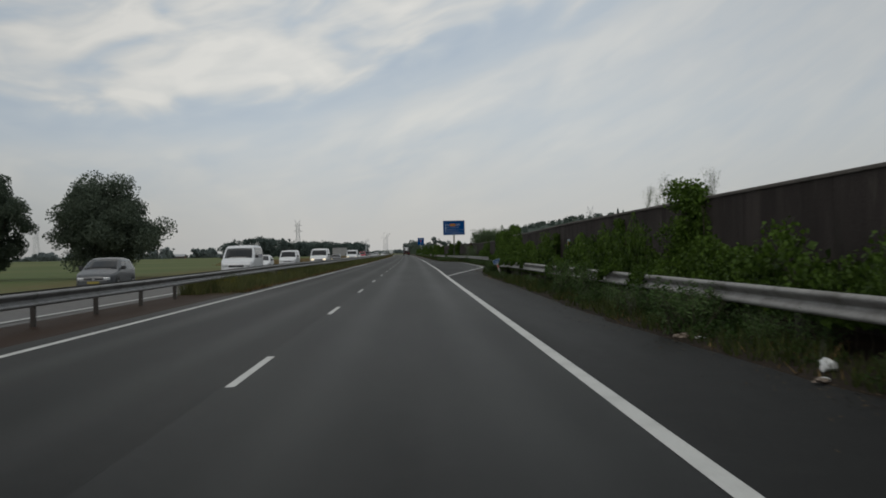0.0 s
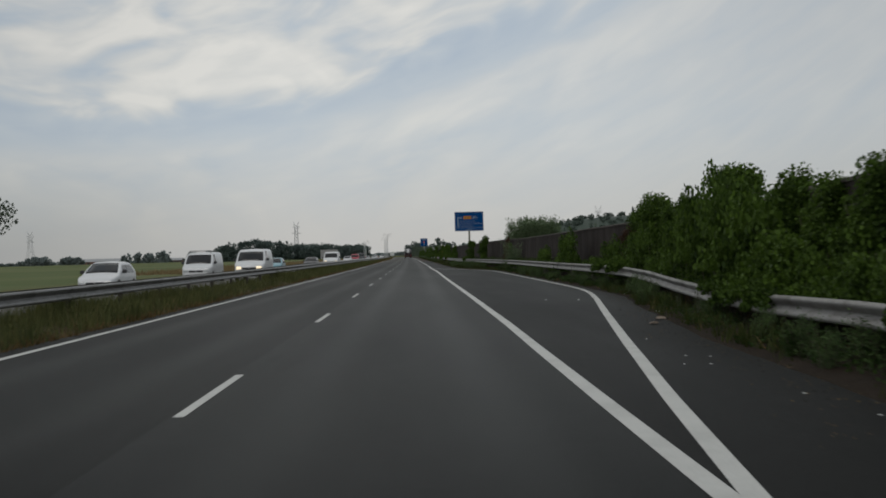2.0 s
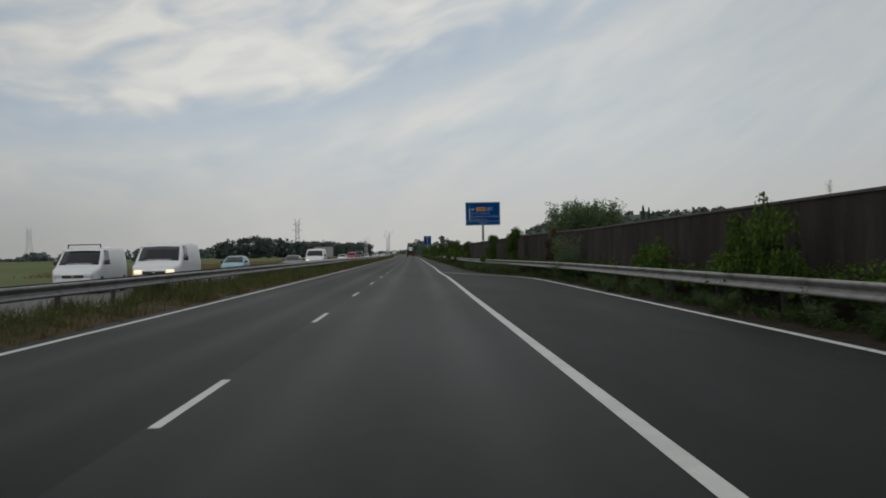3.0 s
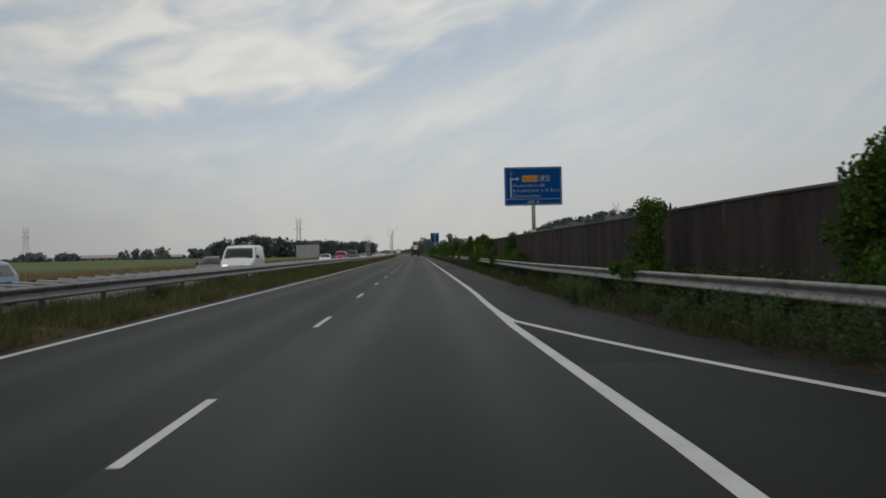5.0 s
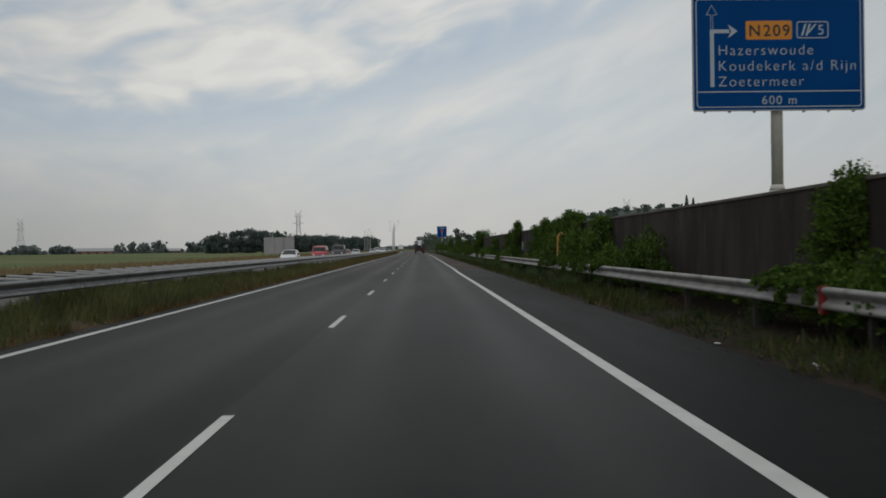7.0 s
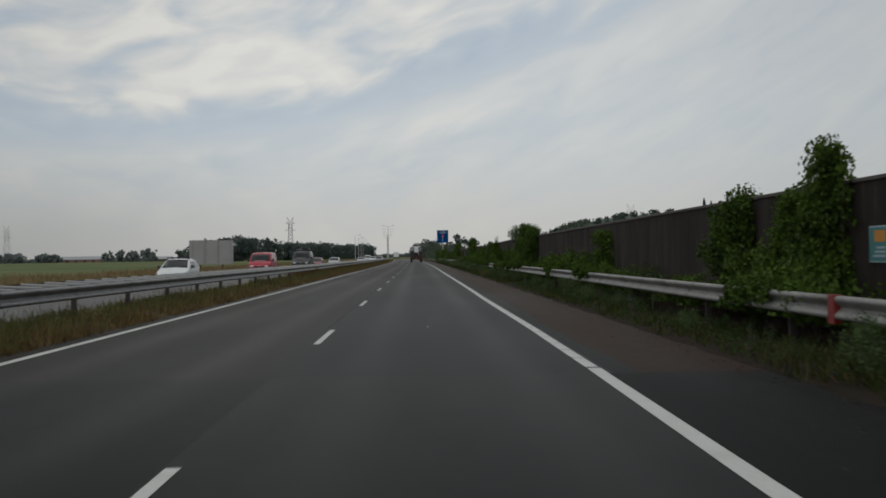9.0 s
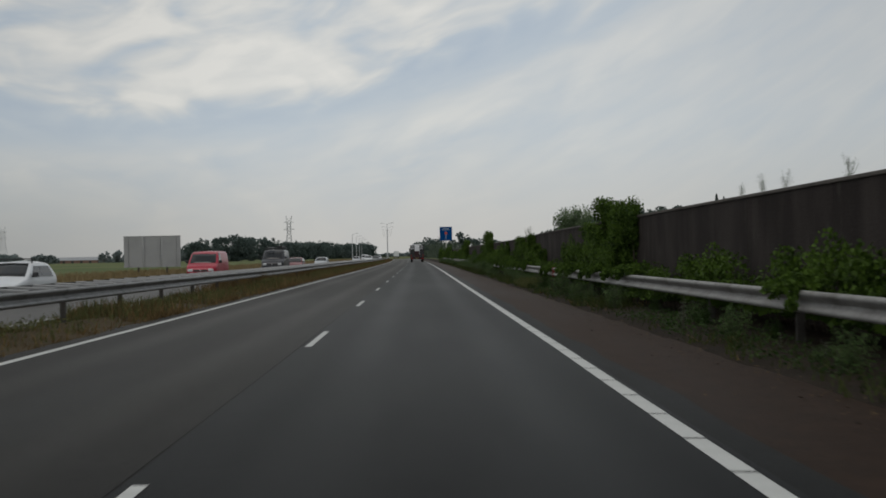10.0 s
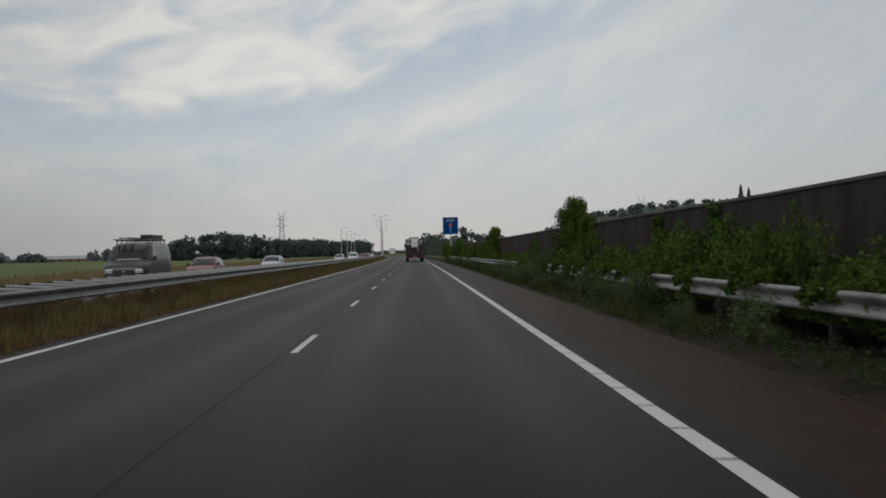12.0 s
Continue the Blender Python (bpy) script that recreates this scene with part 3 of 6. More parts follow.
noise_wall = tagged(new("noise_wall"), "dark brown concrete noise wall overgrown with climbing plants", "noise wall", kind="structure")
panel_me = wall_panel_mesh()
coping_me = from_bm("coping", boxed(-0.022, 0.29, -PANEL / 2 + 0.006, PANEL / 2 - 0.006, WALL_H - 0.04, WALL_H + 0.02, bevel=0.012), M_COPING)
def wall_foot(s):
    return lin(s, (40, 0.07), (50, 0.0), (58, -0.04), (66, 0.0), (90, 0.0), (122, 0.0), (130, 0.05), (144, 0.05), (154, 0.0), (200, 0.0), (240, 0.08), (298, 0.08), (309, 0.0), (316, -0.03), (340, 0.0))


s = -20.0
while s < 470:
    za, zb = wall_foot(s), wall_foot(s + PANEL)
    m = between(s, wall_d(s), s + PANEL, wall_d(s + PANEL), (za + zb) / 2) @ Matrix.Rotation(math.atan2(zb - za, PANEL), 4, "X")
    child("panel", panel_me, noise_wall, m)
    child("coping", coping_me, noise_wall, m)
    s += PANEL

# ---------------------------------------------------------------- crash barriers
def beam_mesh(length, mat):
    """A two-wave steel beam, hollow side at x = 0, waves towards -x."""
    prof = [(-0.016, 0.0), (-0.056, 0.006), (-0.076, 0.022), (-0.083, 0.042), (-0.080, 0.066), (-0.062, 0.094), (-0.024, 0.128), (-0.010, 0.144), (-0.010, 0.166), (-0.024, 0.182), (-0.062, 0.216), (-0.080, 0.244),
            (-0.083, 0.268), (-0.076, 0.288), (-0.056, 0.304), (-0.016, 0.31)]
    prof = [(x, 0.31 - (0.31 - z) * 0.88) for x, z in prof]
    ring = prof + [(x + 0.006, z) for x, z in reversed(prof)]
    n = len(ring)
    vs = [(x, y, z) for y in (-length / 2 - 0.15, length / 2 + 0.15) for x, z in ring]
    vs = [(x - (0.006 if y > 0 else 0), y, z) for x, y, z in vs]
    fs = [(i, (i + 1) % n, n + (i + 1) % n, n + i) for i in range(n)]
    return mesh_from("beam", vs, fs, mat, None, True)


def post_mesh(h):
    bm = bmesh.new()
    box(bm, 0.03, 0.13, -0.028, -0.022, -0.15, h)
    box(bm, 0.03, 0.13, 0.022, 0.028, -0.15, h)
    box(bm, 0.03, 0.036, -0.022, 0.022, -0.15, h)
    return from_bm("post", bm, M_POST)


def bracket_mesh():
    return from_bm("bracket", boxed(-0.005, 0.05, -0.06, 0.06, 0.10, 0.21, bevel=0.004), M_POST)


beam_me, old_beam_me, post_me, bracket_me = beam_mesh(4.0, M_STEEL), beam_mesh(4.0, M_STEEL_OLD), post_mesh(0.7), bracket_mesh()


def barrier(name, label, d_of, z_of, s0, s1, flip=False, posts=True, beam=beam_me):
    thing = tagged(new(name), label, "crash barrier")
    s = s0
    while s < s1:
        z = (z_of(s) + z_of(s + 4)) / 2
        m = between(s, d_of(s), s + 4, d_of(s + 4), z - 0.31) @ Matrix.Rotation(math.atan2(z_of(s + 4) - z_of(s), 4.0), 4, "X")
        if flip:
            m = m @ Matrix.Rotation(math.pi, 4, "Z")
        child("beam", beam, thing, m)
        if not posts:
            s += 4.0
            continue
        p = at(s, d_of(s), z_of(s) - 0.74)
        if flip:
            p = p @ Matrix.Rotation(math.pi, 4, "Z")
        child("post", post_me, thing, p)
        q = at(s, d_of(s), z_of(s) - 0.31)
        if flip:
            q = q @ Matrix.Rotation(math.pi, 4, "Z")
        child("bracket", bracket_me, thing, q)
        s += 4.0
    return thing


def median_z(s):
    return lin(s, (10, 0.64), (30, 0.66), (60, 0.76), (200, 0.79), (300, 0.72), (340, 0.76))


def rail_z(s):
    return lin(s, (50, 0.74), (57, 0.67), (62, 0.65), (68, 0.54), (72, 0.55), (78, 0.68), (83, 0.74))


barrier("crash_barrier", "galvanised steel crash barrier half buried in weeds beside the wall", rail_d, rail_z, -18, 440, beam=old_beam_me)
barrier("crash_barrier", "galvanised steel crash barrier on the central reserve", lambda s: -5.35, median_z, -18, 660, True)

double = barrier("crash_barrier", "weathered steel crash barrier facing the opposite carriageway", lambda s: lin(s, (100, -6.0), (140, -6.25)), lambda s: median_z(s) + lin(s, (100, -0.02), (140, 0.06)), -18, 660, posts=False)
spacer_me = from_bm("spacer", boxed(-0.86, 0.02, -0.06, 0.06, -0.03, 0.014, bevel=0.008), M_ALU)
for k in range(230):
    s = 140 + 1.333 * k
    child("spacer", spacer_me, double, at(s, -5.36, median_z(s) + 0.010) @ Matrix.Rotation(radians(3.2), 4, "Y"))

# ---------------------------------------------------------------- signs
def text_mesh(body, size, mat, bold=0.0, align="LEFT"):
    cu = bpy.data.curves.new("lettering", "FONT")
    cu.body, cu.size, cu.align_x, cu.extrude, cu.offset = body, size, align, 0.002, bold
    cu.space_character = 1.2
    ob = bpy.data.objects.new("lettering", cu)
    me = bpy.data.meshes.new_from_object(ob)
    bpy.data.objects.remove(ob)
    me.materials.clear()
    me.materials.append(mat)
    return me


UPRIGHT = Matrix.Rotation(math.pi / 2, 4, "X")


def rounded(bm, x0, x1, z0, z1, r, y0, y1, seg=5):
    pts = []
    for cx, cz, a0 in ((x1 - r, z0 + r, -90), (x1 - r, z1 - r, 0), (x0 + r, z1 - r, 90), (x0 + r, z0 + r, 180)):
        for k in range(seg + 1):
            a = radians(a0 + 90 * k / seg)
            pts.append((cx + r * math.cos(a), cz + r * math.sin(a)))
    lo = [bm.verts.new((x, y0, z)) for x, z in pts]
    hi = [bm.verts.new((x, y1, z)) for x, z in pts]
    n = len(pts)
    bm.faces.new(lo)
    bm.faces.new(hi[::-1])
    for i in range(n):
        bm.faces.new((lo[i], hi[i], hi[(i + 1) % n], lo[(i + 1) % n]))
    return bm


def ring_frame(bm, x0, x1, z0, z1, r, w, y0, y1):
    """A rounded border line of width w."""
    def loop(x0, x1, z0, z1, r):
        out = []
        for cx, cz, a0 in ((x1 - r, z0 + r, -90), (x1 - r, z1 - r, 0), (x0 + r, z1 - r, 90), (x0 + r, z0 + r, 180)):
            for k in range(6):
                a = radians(a0 + 18 * k)
                out.append((cx + r * math.cos(a), cz + r * math.sin(a)))
        return out
    o, i_ = loop(x0, x1, z0, z1, r), loop(x0 + w, x1 - w, z0 + w, z1 - w, max(r - w, 0.005))
    a = [bm.verts.new((x, y0, z)) for x, z in o]
    b = [bm.verts.new((x, y0, z)) for x, z in i_]
    c = [bm.verts.new((x, y1, z)) for x, z in o]
    d = [bm.verts.new((x, y1, z)) for x, z in i_]
    n = len(o)
    for k in range(n):
        j = (k + 1) % n
        bm.faces.new((a[k], a[j], b[j], b[k]))
        bm.faces.new((c[k], c[j], a[j], a[k]))
        bm.faces.new((b[k], b[j], d[j], d[k]))
    return bm


def exit_sign():
    w, h = 3.95, 2.62
    sign = tagged(new("direction_sign"), "large blue motorway exit sign on one pale post behind the wall", "road sign")
    part("board", rounded(bmesh.new(), -w / 2, w / 2, 0, h, 0.06, 0.0, 0.06), M_BLUE, sign)
    part("edge_trim", ring_frame(bmesh.new(), -w / 2 - 0.02, w / 2 + 0.02, -0.02, h + 0.02, 0.07, 0.024, -0.008, 0.065), M_ALU, sign, "grey metal edge")
    part("border", ring_frame(bmesh.new(), -w / 2 + 0.06, w / 2 - 0.06, 0.06, h - 0.06, 0.08, 0.022, -0.006, 0.0), M_WHITE, sign, "thin white border line")
    part("divider", boxed(-w / 2 + 0.07, w / 2 - 0.07, -0.006, 0.0, 0.41, 0.435), M_WHITE, sign, "thin white divider line")
    # the road symbol: a stem with a bend to the right, and a hollow arrow ahead
    bm = boxed(-1.59, -1.50, -0.007, 0.0, 0.54, 1.86)
    box(bm, -1.50, -1.14, -0.007, 0.0, 1.775, 1.86)
    vs = [bm.verts.new(p) for p in ((-1.17, -0.007, 1.66), (-0.95, -0.007, 1.8175), (-1.17, -0.007, 1.975), (-1.10, -0.007, 1.8175))]
    bm.faces.new(vs)
    part("arrow", bm, M_WHITE, sign, "white arrow bending to the right")
    bm = boxed(-1.575, -1.565, -0.006, 0.0, 1.86, 2.2)
    box(bm, -1.525, -1.515, -0.006, 0.0, 1.86, 2.2)
    for a, b in (((-1.575, 2.2), (-1.67, 2.2)), ((-1.67, 2.2), (-1.545, 2.42)), ((-1.545, 2.42), (-1.42, 2.2)), ((-1.42, 2.2), (-1.515, 2.2))):
        tube(bm, (a[0], -0.004, a[1]), (b[0], -0.004, b[1]), 0.007, 0.007, 4)
    part("hollow_arrow", bm, M_WHITE, sign, "thin outlined arrow ahead")
    part("route_shield", rounded(bmesh.new(), -0.76, 0.31, 1.62, 2.05, 0.04, -0.008, 0.0), M_ORANGE, sign, "amber route number panel")
    bm = ring_frame(bmesh.new(), 0.42, 1.16, 1.64, 2.03, 0.06, 0.022, -0.008, 0.0)
    part("exit_shield", bm, M_WHITE, sign, "white outlined exit number panel")
    bm = bmesh.new()
    for a, b, w0 in (((0.52, 1.70), (0.60, 1.97), 0.05), ((0.62, 1.70), (0.70, 1.97), 0.05), ((0.66, 1.76), (0.84, 1.97), 0.05)):
        vs = [bm.verts.new(p) for p in ((a[0], -0.009, a[1]), (a[0] + w0, -0.009, a[1]), (b[0] + w0, -0.009, b[1]), (b[0], -0.009, b[1]))]
        bm.faces.new(vs)
    part("exit_symbol", bm, M_WHITE, sign, "white motorway exit symbol")
    for body, size, x, z, mat, bold, al in (("N", 0.37, -0.70, 1.70, M_BLACK, 0.005, "LEFT"), ("209", 0.37, -0.36, 1.70, M_BLACK, 0.005, "LEFT"), ("5", 0.33, 0.98, 1.72, M_WHITE, 0.0, "CENTER"),
                                            ("Hazerswoude", 0.338, -1.42, 1.265, M_WHITE, -0.004, "LEFT"), ("Koudekerk a/d Rijn", 0.338, -1.42, 0.905, M_WHITE, -0.004, "LEFT"),
                                            ("Zoetermeer", 0.338, -1.42, 0.545, M_WHITE, -0.004, "LEFT"), ("600 m", 0.28, 0.0, 0.13, M_WHITE, 0.0, "CENTER")):
        me = text_mesh(body, size, mat, bold, al)
        child("lettering", me, sign, Matrix.Translation((x, -0.011, z)) @ UPRIGHT, "line of lettering")
    # post with a thicker foot, two clamps and the stiffeners behind the board
    bm = bmesh.new()
    tube(bm, (0, 0.2, -2.0), (0, 0.2, h - 0.2), 0.135, 0.135, 16)
    part("post", bm, M_POLE, sign, smooth=True)
    bm = bmesh.new()
    tube(bm, (0, 0.2, -4.5), (0, 0.2, -1.85), 0.19, 0.19, 16)
    tube(bm, (0, 0.2, -1.85), (0, 0.2, -1.72), 0.19, 0.14, 16)
    part("post_foot", bm, M_POLE, sign, smooth=True)
    for z in (0.35, 1.3, 2.25):
        part("stiffener", boxed(-w / 2 + 0.1, w / 2 - 0.1, 0.06, 0.11, z - 0.04, z + 0.04, bevel=0.005), M_ALU, sign)
    bm = bmesh.new()
    for k in range(7):
        x = -w / 2 + 0.25 + k * (w - 0.5) / 6
        box(bm, x - 0.03, x + 0.03, 0.01, 0.05, -0.06, 0.0)
    part("edge_clips", bm, M_ALU, sign)
    sign.matrix_basis = at(199.2, 9.75, 4.34)
    return sign


exit_sign()


def tall_sign():
    w, h = 3.0, 3.35
    sign = tagged(new("direction_sign"), "tall blue motorway sign on a slim post beside the verge", "road sign")
    part("board", rounded(bmesh.new(), -w / 2, w / 2, 0, h, 0.06, 0.0, 0.06), M_BLUE, sign)
    part("border", ring_frame(bmesh.new(), -w / 2 + 0.06, w / 2 - 0.06, 0.06, h - 0.06, 0.08, 0.03, -0.006, 0.0), M_WHITE, sign, "thin white border line")
    bm = boxed(-0.07, 0.07, -0.008, 0.0, 0.4, 2.2)
    part("symbol_stem", bm, M_WHITE, sign, "white line")
    part("symbol_shield", rounded(bmesh.new(), -0.3, 0.3, 1.5, 2.1, 0.05, -0.014, -0.008), worn("red_sign_face", (0.5, 0.06, 0.03), (0.3, 0.05, 0.03), 0.4, relief=0), sign, "small red panel")
    bm = bmesh.new()
    for z, a in ((2.55, 0.9), (2.85, 0.7)):
        box(bm, -a, a, -0.008, 0.0, z, z + 0.12)
    part("lettering", bm, M_WHITE, sign, "two pale bars of lettering")
    for z in (0.5, 1.7, 2.9):
        part("stiffener", boxed(-w / 2 + 0.1, w / 2 - 0.1, 0.06, 0.11, z - 0.04, z + 0.04), M_ALU, sign)
    bm = bmesh.new()
    tube(bm, (0, 0.2, -4.7), (0, 0.2, h - 0.3), 0.13, 0.13, 12)
    part("post", bm, M_POLE, sign, smooth=True)
    sign.matrix_basis = at(507, 9.4, 4.7)


tall_sign()


def back_board():
    """The bare back of a sign that faces the opposite carriageway."""
    w, h = 4.5, 2.45
    sign = tagged(new("sign_back"), "bare aluminium back of a large sign in the dry grass", "road sign")
    for k in range(3):
        x = -w / 2 + k * w / 3
        part("panel", boxed(x + 0.008, x + w / 3 - 0.008, 0, 0.04, 0, h, bevel=0.006), M_ALU, sign)
    for k in range(4):
        x = -w / 2 + 0.35 + k * (w - 0.7) / 3
        part("upright", boxed(x - 0.03, x + 0.03, -0.07, 0.0, 0.05, h - 0.05, bevel=0.004), M_ALU, sign)
    for x in (-w / 4, w / 4):
        bm = bmesh.new()
        tube(bm, (x, 0.12, -2.2), (x, 0.12, h - 0.1), 0.07, 0.07, 10)
        part("post", bm, M_POST, sign, smooth=True)
    part("top_rail", boxed(-w / 2, w / 2, -0.03, 0.05, h, h + 0.03), M_ALU, sign)
    sign.matrix_basis = at(334.3, -19.6, 0.72)


back_board()


def marker_post():
    """A leaning kilometre marker: a white board on a white post with a red reflector."""
    thing = tagged(new("distance_marker"), "leaning white distance marker post with a small blue plate", "marker post")
    part("post", boxed(-0.06, 0.06, -0.02, 0.02, -0.1, 0.86, bevel=0.012), M_POLE, thing)
    part("reflector", boxed(-0.05, 0.05, -0.026, -0.021, 0.60, 0.78), worn("red_reflector", (0.45, 0.03, 0.02), (0.3, 0.03, 0.02), 0.3, relief=0), thing, "red reflector strip")
    pl = part("plate", rounded(bmesh.new(), -0.30, 0.30, 0.86, 1.16, 0.03, -0.02, 0.01), M_WHITE, thing, "white rimmed plate")
    part("plate_face", rounded(bmesh.new(), -0.265, 0.265, 0.89, 1.13, 0.02, -0.026, -0.021), M_BLUE, pl, "blue plate face")
    bm = bmesh.new()
    for x0, x1, z in ((-0.18, 0.16, 1.03), (-0.2, 0.2, 0.95)):
        box(bm, x0, x1, -0.031, -0.026, z - 0.022, z + 0.022)
    part("lettering", bm, M_WHITE, pl, "two bars of lettering")
    thing.matrix_basis = at(53.5, 6.03, 0.0, 6) @ Matrix.Rotation(radians(-17), 4, "Y") @ Matrix.Diagonal((0.58, 0.58, 0.74, 1))


marker_post()

# ---------------------------------------------------------------- plants
def tree(name, label, height, width, n_leaves, leaf, mat, seed, trunk_h=0.25, clumps=46, base_r=0.3):
    """A tapered trunk with forking limbs, and a crown of leaf clumps round their tips."""
    rng = np.random.default_rng(seed)
    thing = tagged(new(name), label, "tree")
    bm = bmesh.new()
    th = height * trunk_h
    tube(bm, (0, 0, -1.2), (0, 0, 0.25), base_r * 1.5, base_r, 10)
    tube(bm, (0, 0, 0.25), (0.1, 0, th), base_r, base_r * 0.75, 10)
    for k in range(7):
        a = 2 * math.pi * k / 7 + rng.uniform(-0.3, 0.3)
        r = width * rng.uniform(0.10, 0.22)
        e = Vector((r * math.cos(a), r * math.sin(a), height * rng.uniform(0.42, 0.66)))
        tube(bm, (0.1, 0, th * rng.uniform(0.75, 1.0)), e, base_r * 0.45, base_r * 0.14, 6)
        for j in range(3):
            f = e + Vector((rng.uniform(-1, 1) * width * 0.11, rng.uniform(-1, 1) * width * 0.11, rng.uniform(0.02, 0.12) * height))
            tube(bm, e, f, base_r * 0.14, 0.02, 5)
    part("trunk", bm, M_BARK, thing)
    cl = []
    while len(cl) < clumps:
        v = rng.normal(size=3)
        v /= np.linalg.norm(v)
        lump = 0.74 + 0.42 * noise.noise(Vector((v[0] * 1.6 + seed, v[1] * 1.6, v[2] * 1.6)))
        r = rng.random() ** 0.45 * min(1.08, lump + 0.18)
        z = 0.50 * height + v[2] * r * height * 0.45
        wide = width * 0.5 * (1.0 - 0.35 * max(0, (z / height - 0.6) / 0.4))
        cl.append((v[0] * r * wide * 0.92, v[1] * r * wide * 0.92, z, width * rng.uniform(0.05, 0.13)))
    c = clumped(rng, n_leaves, cl, (1.1, 1.1, 0.9))
    c = c[c[:, 2] > 0.06 * height]
    v = leaves(rng, c, leaf * rng.uniform(0.6, 1.3, len(c)), 0.6, 0.3)
    child("crown", quads("crown", v, mat), thing)
    return thing


t1 = tree("tree", "broad dark green tree standing in the dry grass", 11.9, 14.0, 70000, 0.28, M_TREE, 5, 0.08, 190)
t1.matrix_basis = at(122, -32.4, -0.9)
t2 = tree("tree", "dark green tree with drooping outer twigs", 12.6, 12.5, 52000, 0.30, M_TREE, 8, 0.12, 130)
t2.matrix_basis = at(121, -45.6, -0.9)


def shrub(name, label, category, height, width, n, leaf, mat, seed, stems=14, aspect=0.45, top=1.0, stem_r=0.008, fuzz=0.085):
    """Stems from one root that spread upwards, with leaves along them."""
    rng = np.random.default_rng(seed)
    thing = tagged(new(name), label, category, "weeds on the verge")
    bm = bmesh.new()
    pts = []
    for k in range(stems):
        a = rng.uniform(0, 2 * math.pi)
        r = width * 0.5 * rng.random() ** 0.6
        tip = Vector((r * math.cos(a), r * math.sin(a), height * rng.uniform(0.55, top)))
        root = Vector((rng.normal() * 0.12 * width, rng.normal() * 0.12 * width, -0.05))
        tube(bm, root, tip, stem_r, 0.002, 4)
        m_ = max(1, n // stems)
        t = rng.random(m_) ** 0.75
        p = np.array(root)[None] * (1 - t)[:, None] + np.array(tip)[None] * t[:, None]
        p += rng.normal(size=(m_, 3)) * width * fuzz
        pts.append(p)
    tagged(part("stem", bm, M_BARK, thing), kind="stuff")
    c = np.concatenate(pts)
    c = c[c[:, 2] > 0.02]
    child("leaves", quads("leaves", leaves(rng, c, leaf * rng.uniform(0.5, 1.4, len(c)), aspect), mat), thing)
    return thing


CUT = WALL_H / 1.12


def vine(name, label, height, length, n, leaf, mat, seed, depth=0.5, mound=False):
    """A mat of climbing leaves against the wall at x = 0, bulging to the road at -x. mound: a rounded bush that leans over the wall top."""
    rng = np.random.default_rng(seed)
    thing = tagged(new(name), label, "climbing plant", "climbing plants on the noise wall")
    cl = []
    for k in range(int((20 if mound else 26) * length * height / 2) + 14):
        if mound:
            u, a = rng.random() ** 0.6, rng.uniform(0, math.pi)
            z = height * (0.04 + 0.84 * rng.random())
            wide = max(0.02, 1 - (z / height) ** 4.5) ** 0.5 * (1.08 - 0.25 * z / height) * rng.uniform(0.7, 1.0) * (0.92 + 0.42 * noise.noise(Vector((z * 2.1, a * 1.6, seed))))
            cl.append((-depth * wide * u * math.sin(a), 0.5 * length * wide * u * math.cos(a), z, rng.uniform(0.16, 0.34)))
            if k % 3 == 0:
                cl.append((-depth * wide * 1.12 * math.sin(a), 0.56 * length * wide * math.cos(a), z * 1.05, rng.uniform(0.06, 0.13)))
            if z > CUT:
                cl.append((0.08 * rng.random(), 0.26 * length * wide * math.cos(a), z, rng.uniform(0.10, 0.2)))
            if k % 4 == 0:
                cl.append((-depth * wide * rng.uniform(0.3, 1.2) * math.sin(a), 0.5 * length * wide * rng.uniform(0.8, 1.35) * math.cos(a), z * rng.uniform(0.95, 1.14), rng.uniform(0.05, 0.11)))
            continue
        y = rng.uniform(-0.5, 0.5) * length
        z = height * rng.random()
        bulge = depth * (0.35 + 0.65 * rng.random()) * (1.0 - 0.55 * z / height)
        edge = 1 - abs(y) / (0.5 * length)
        if z > height * (0.45 + 0.65 * edge ** 0.5):
            continue
        cl.append((-bulge * 0.6, y, z, rng.uniform(0.13, 0.28) * min(1, 0.6 + 0.3 * length)))
    c = clumped(rng, n, cl, (0.9, 1.2, 1.0))
    if mound:
        c[:, 2] *= height / np.quantile(c[:, 2], 0.9985)
    c = c[c[:, 2] > 0.36]
    # a tenth of the leaves are the broad old ones deep inside
    old = np.arange(len(c)) < len(c) // 10
    c[old, 0] *= 0.4
    c[old, 2] *= 0.92
    c[:, 0] = np.minimum(c[:, 0], np.where(c[:, 2] > CUT, 0.2, -0.01))
    bm = bmesh.new()
    for k in range(7):
        y = rng.uniform(-0.35, 0.35) * length
        p = Vector((-0.05, y, -0.05))
        for j in range(4):
            q = p + Vector((rng.uniform(-0.06, 0.0), rng.uniform(-0.2, 0.2), height * 0.2))
            tube(bm, p, q, 0.008, 0.006, 5)
            p = q
    tagged(part("stem", bm, M_BARK, thing), kind="stuff")
    tagged(child("leaves", quads("leaves", leaves(rng, c, leaf * rng.uniform(0.6, 1.3, len(c)) * np.where(old, 1.9, 1.0), 0.8), mat), thing), kind="stuff")
    return thing


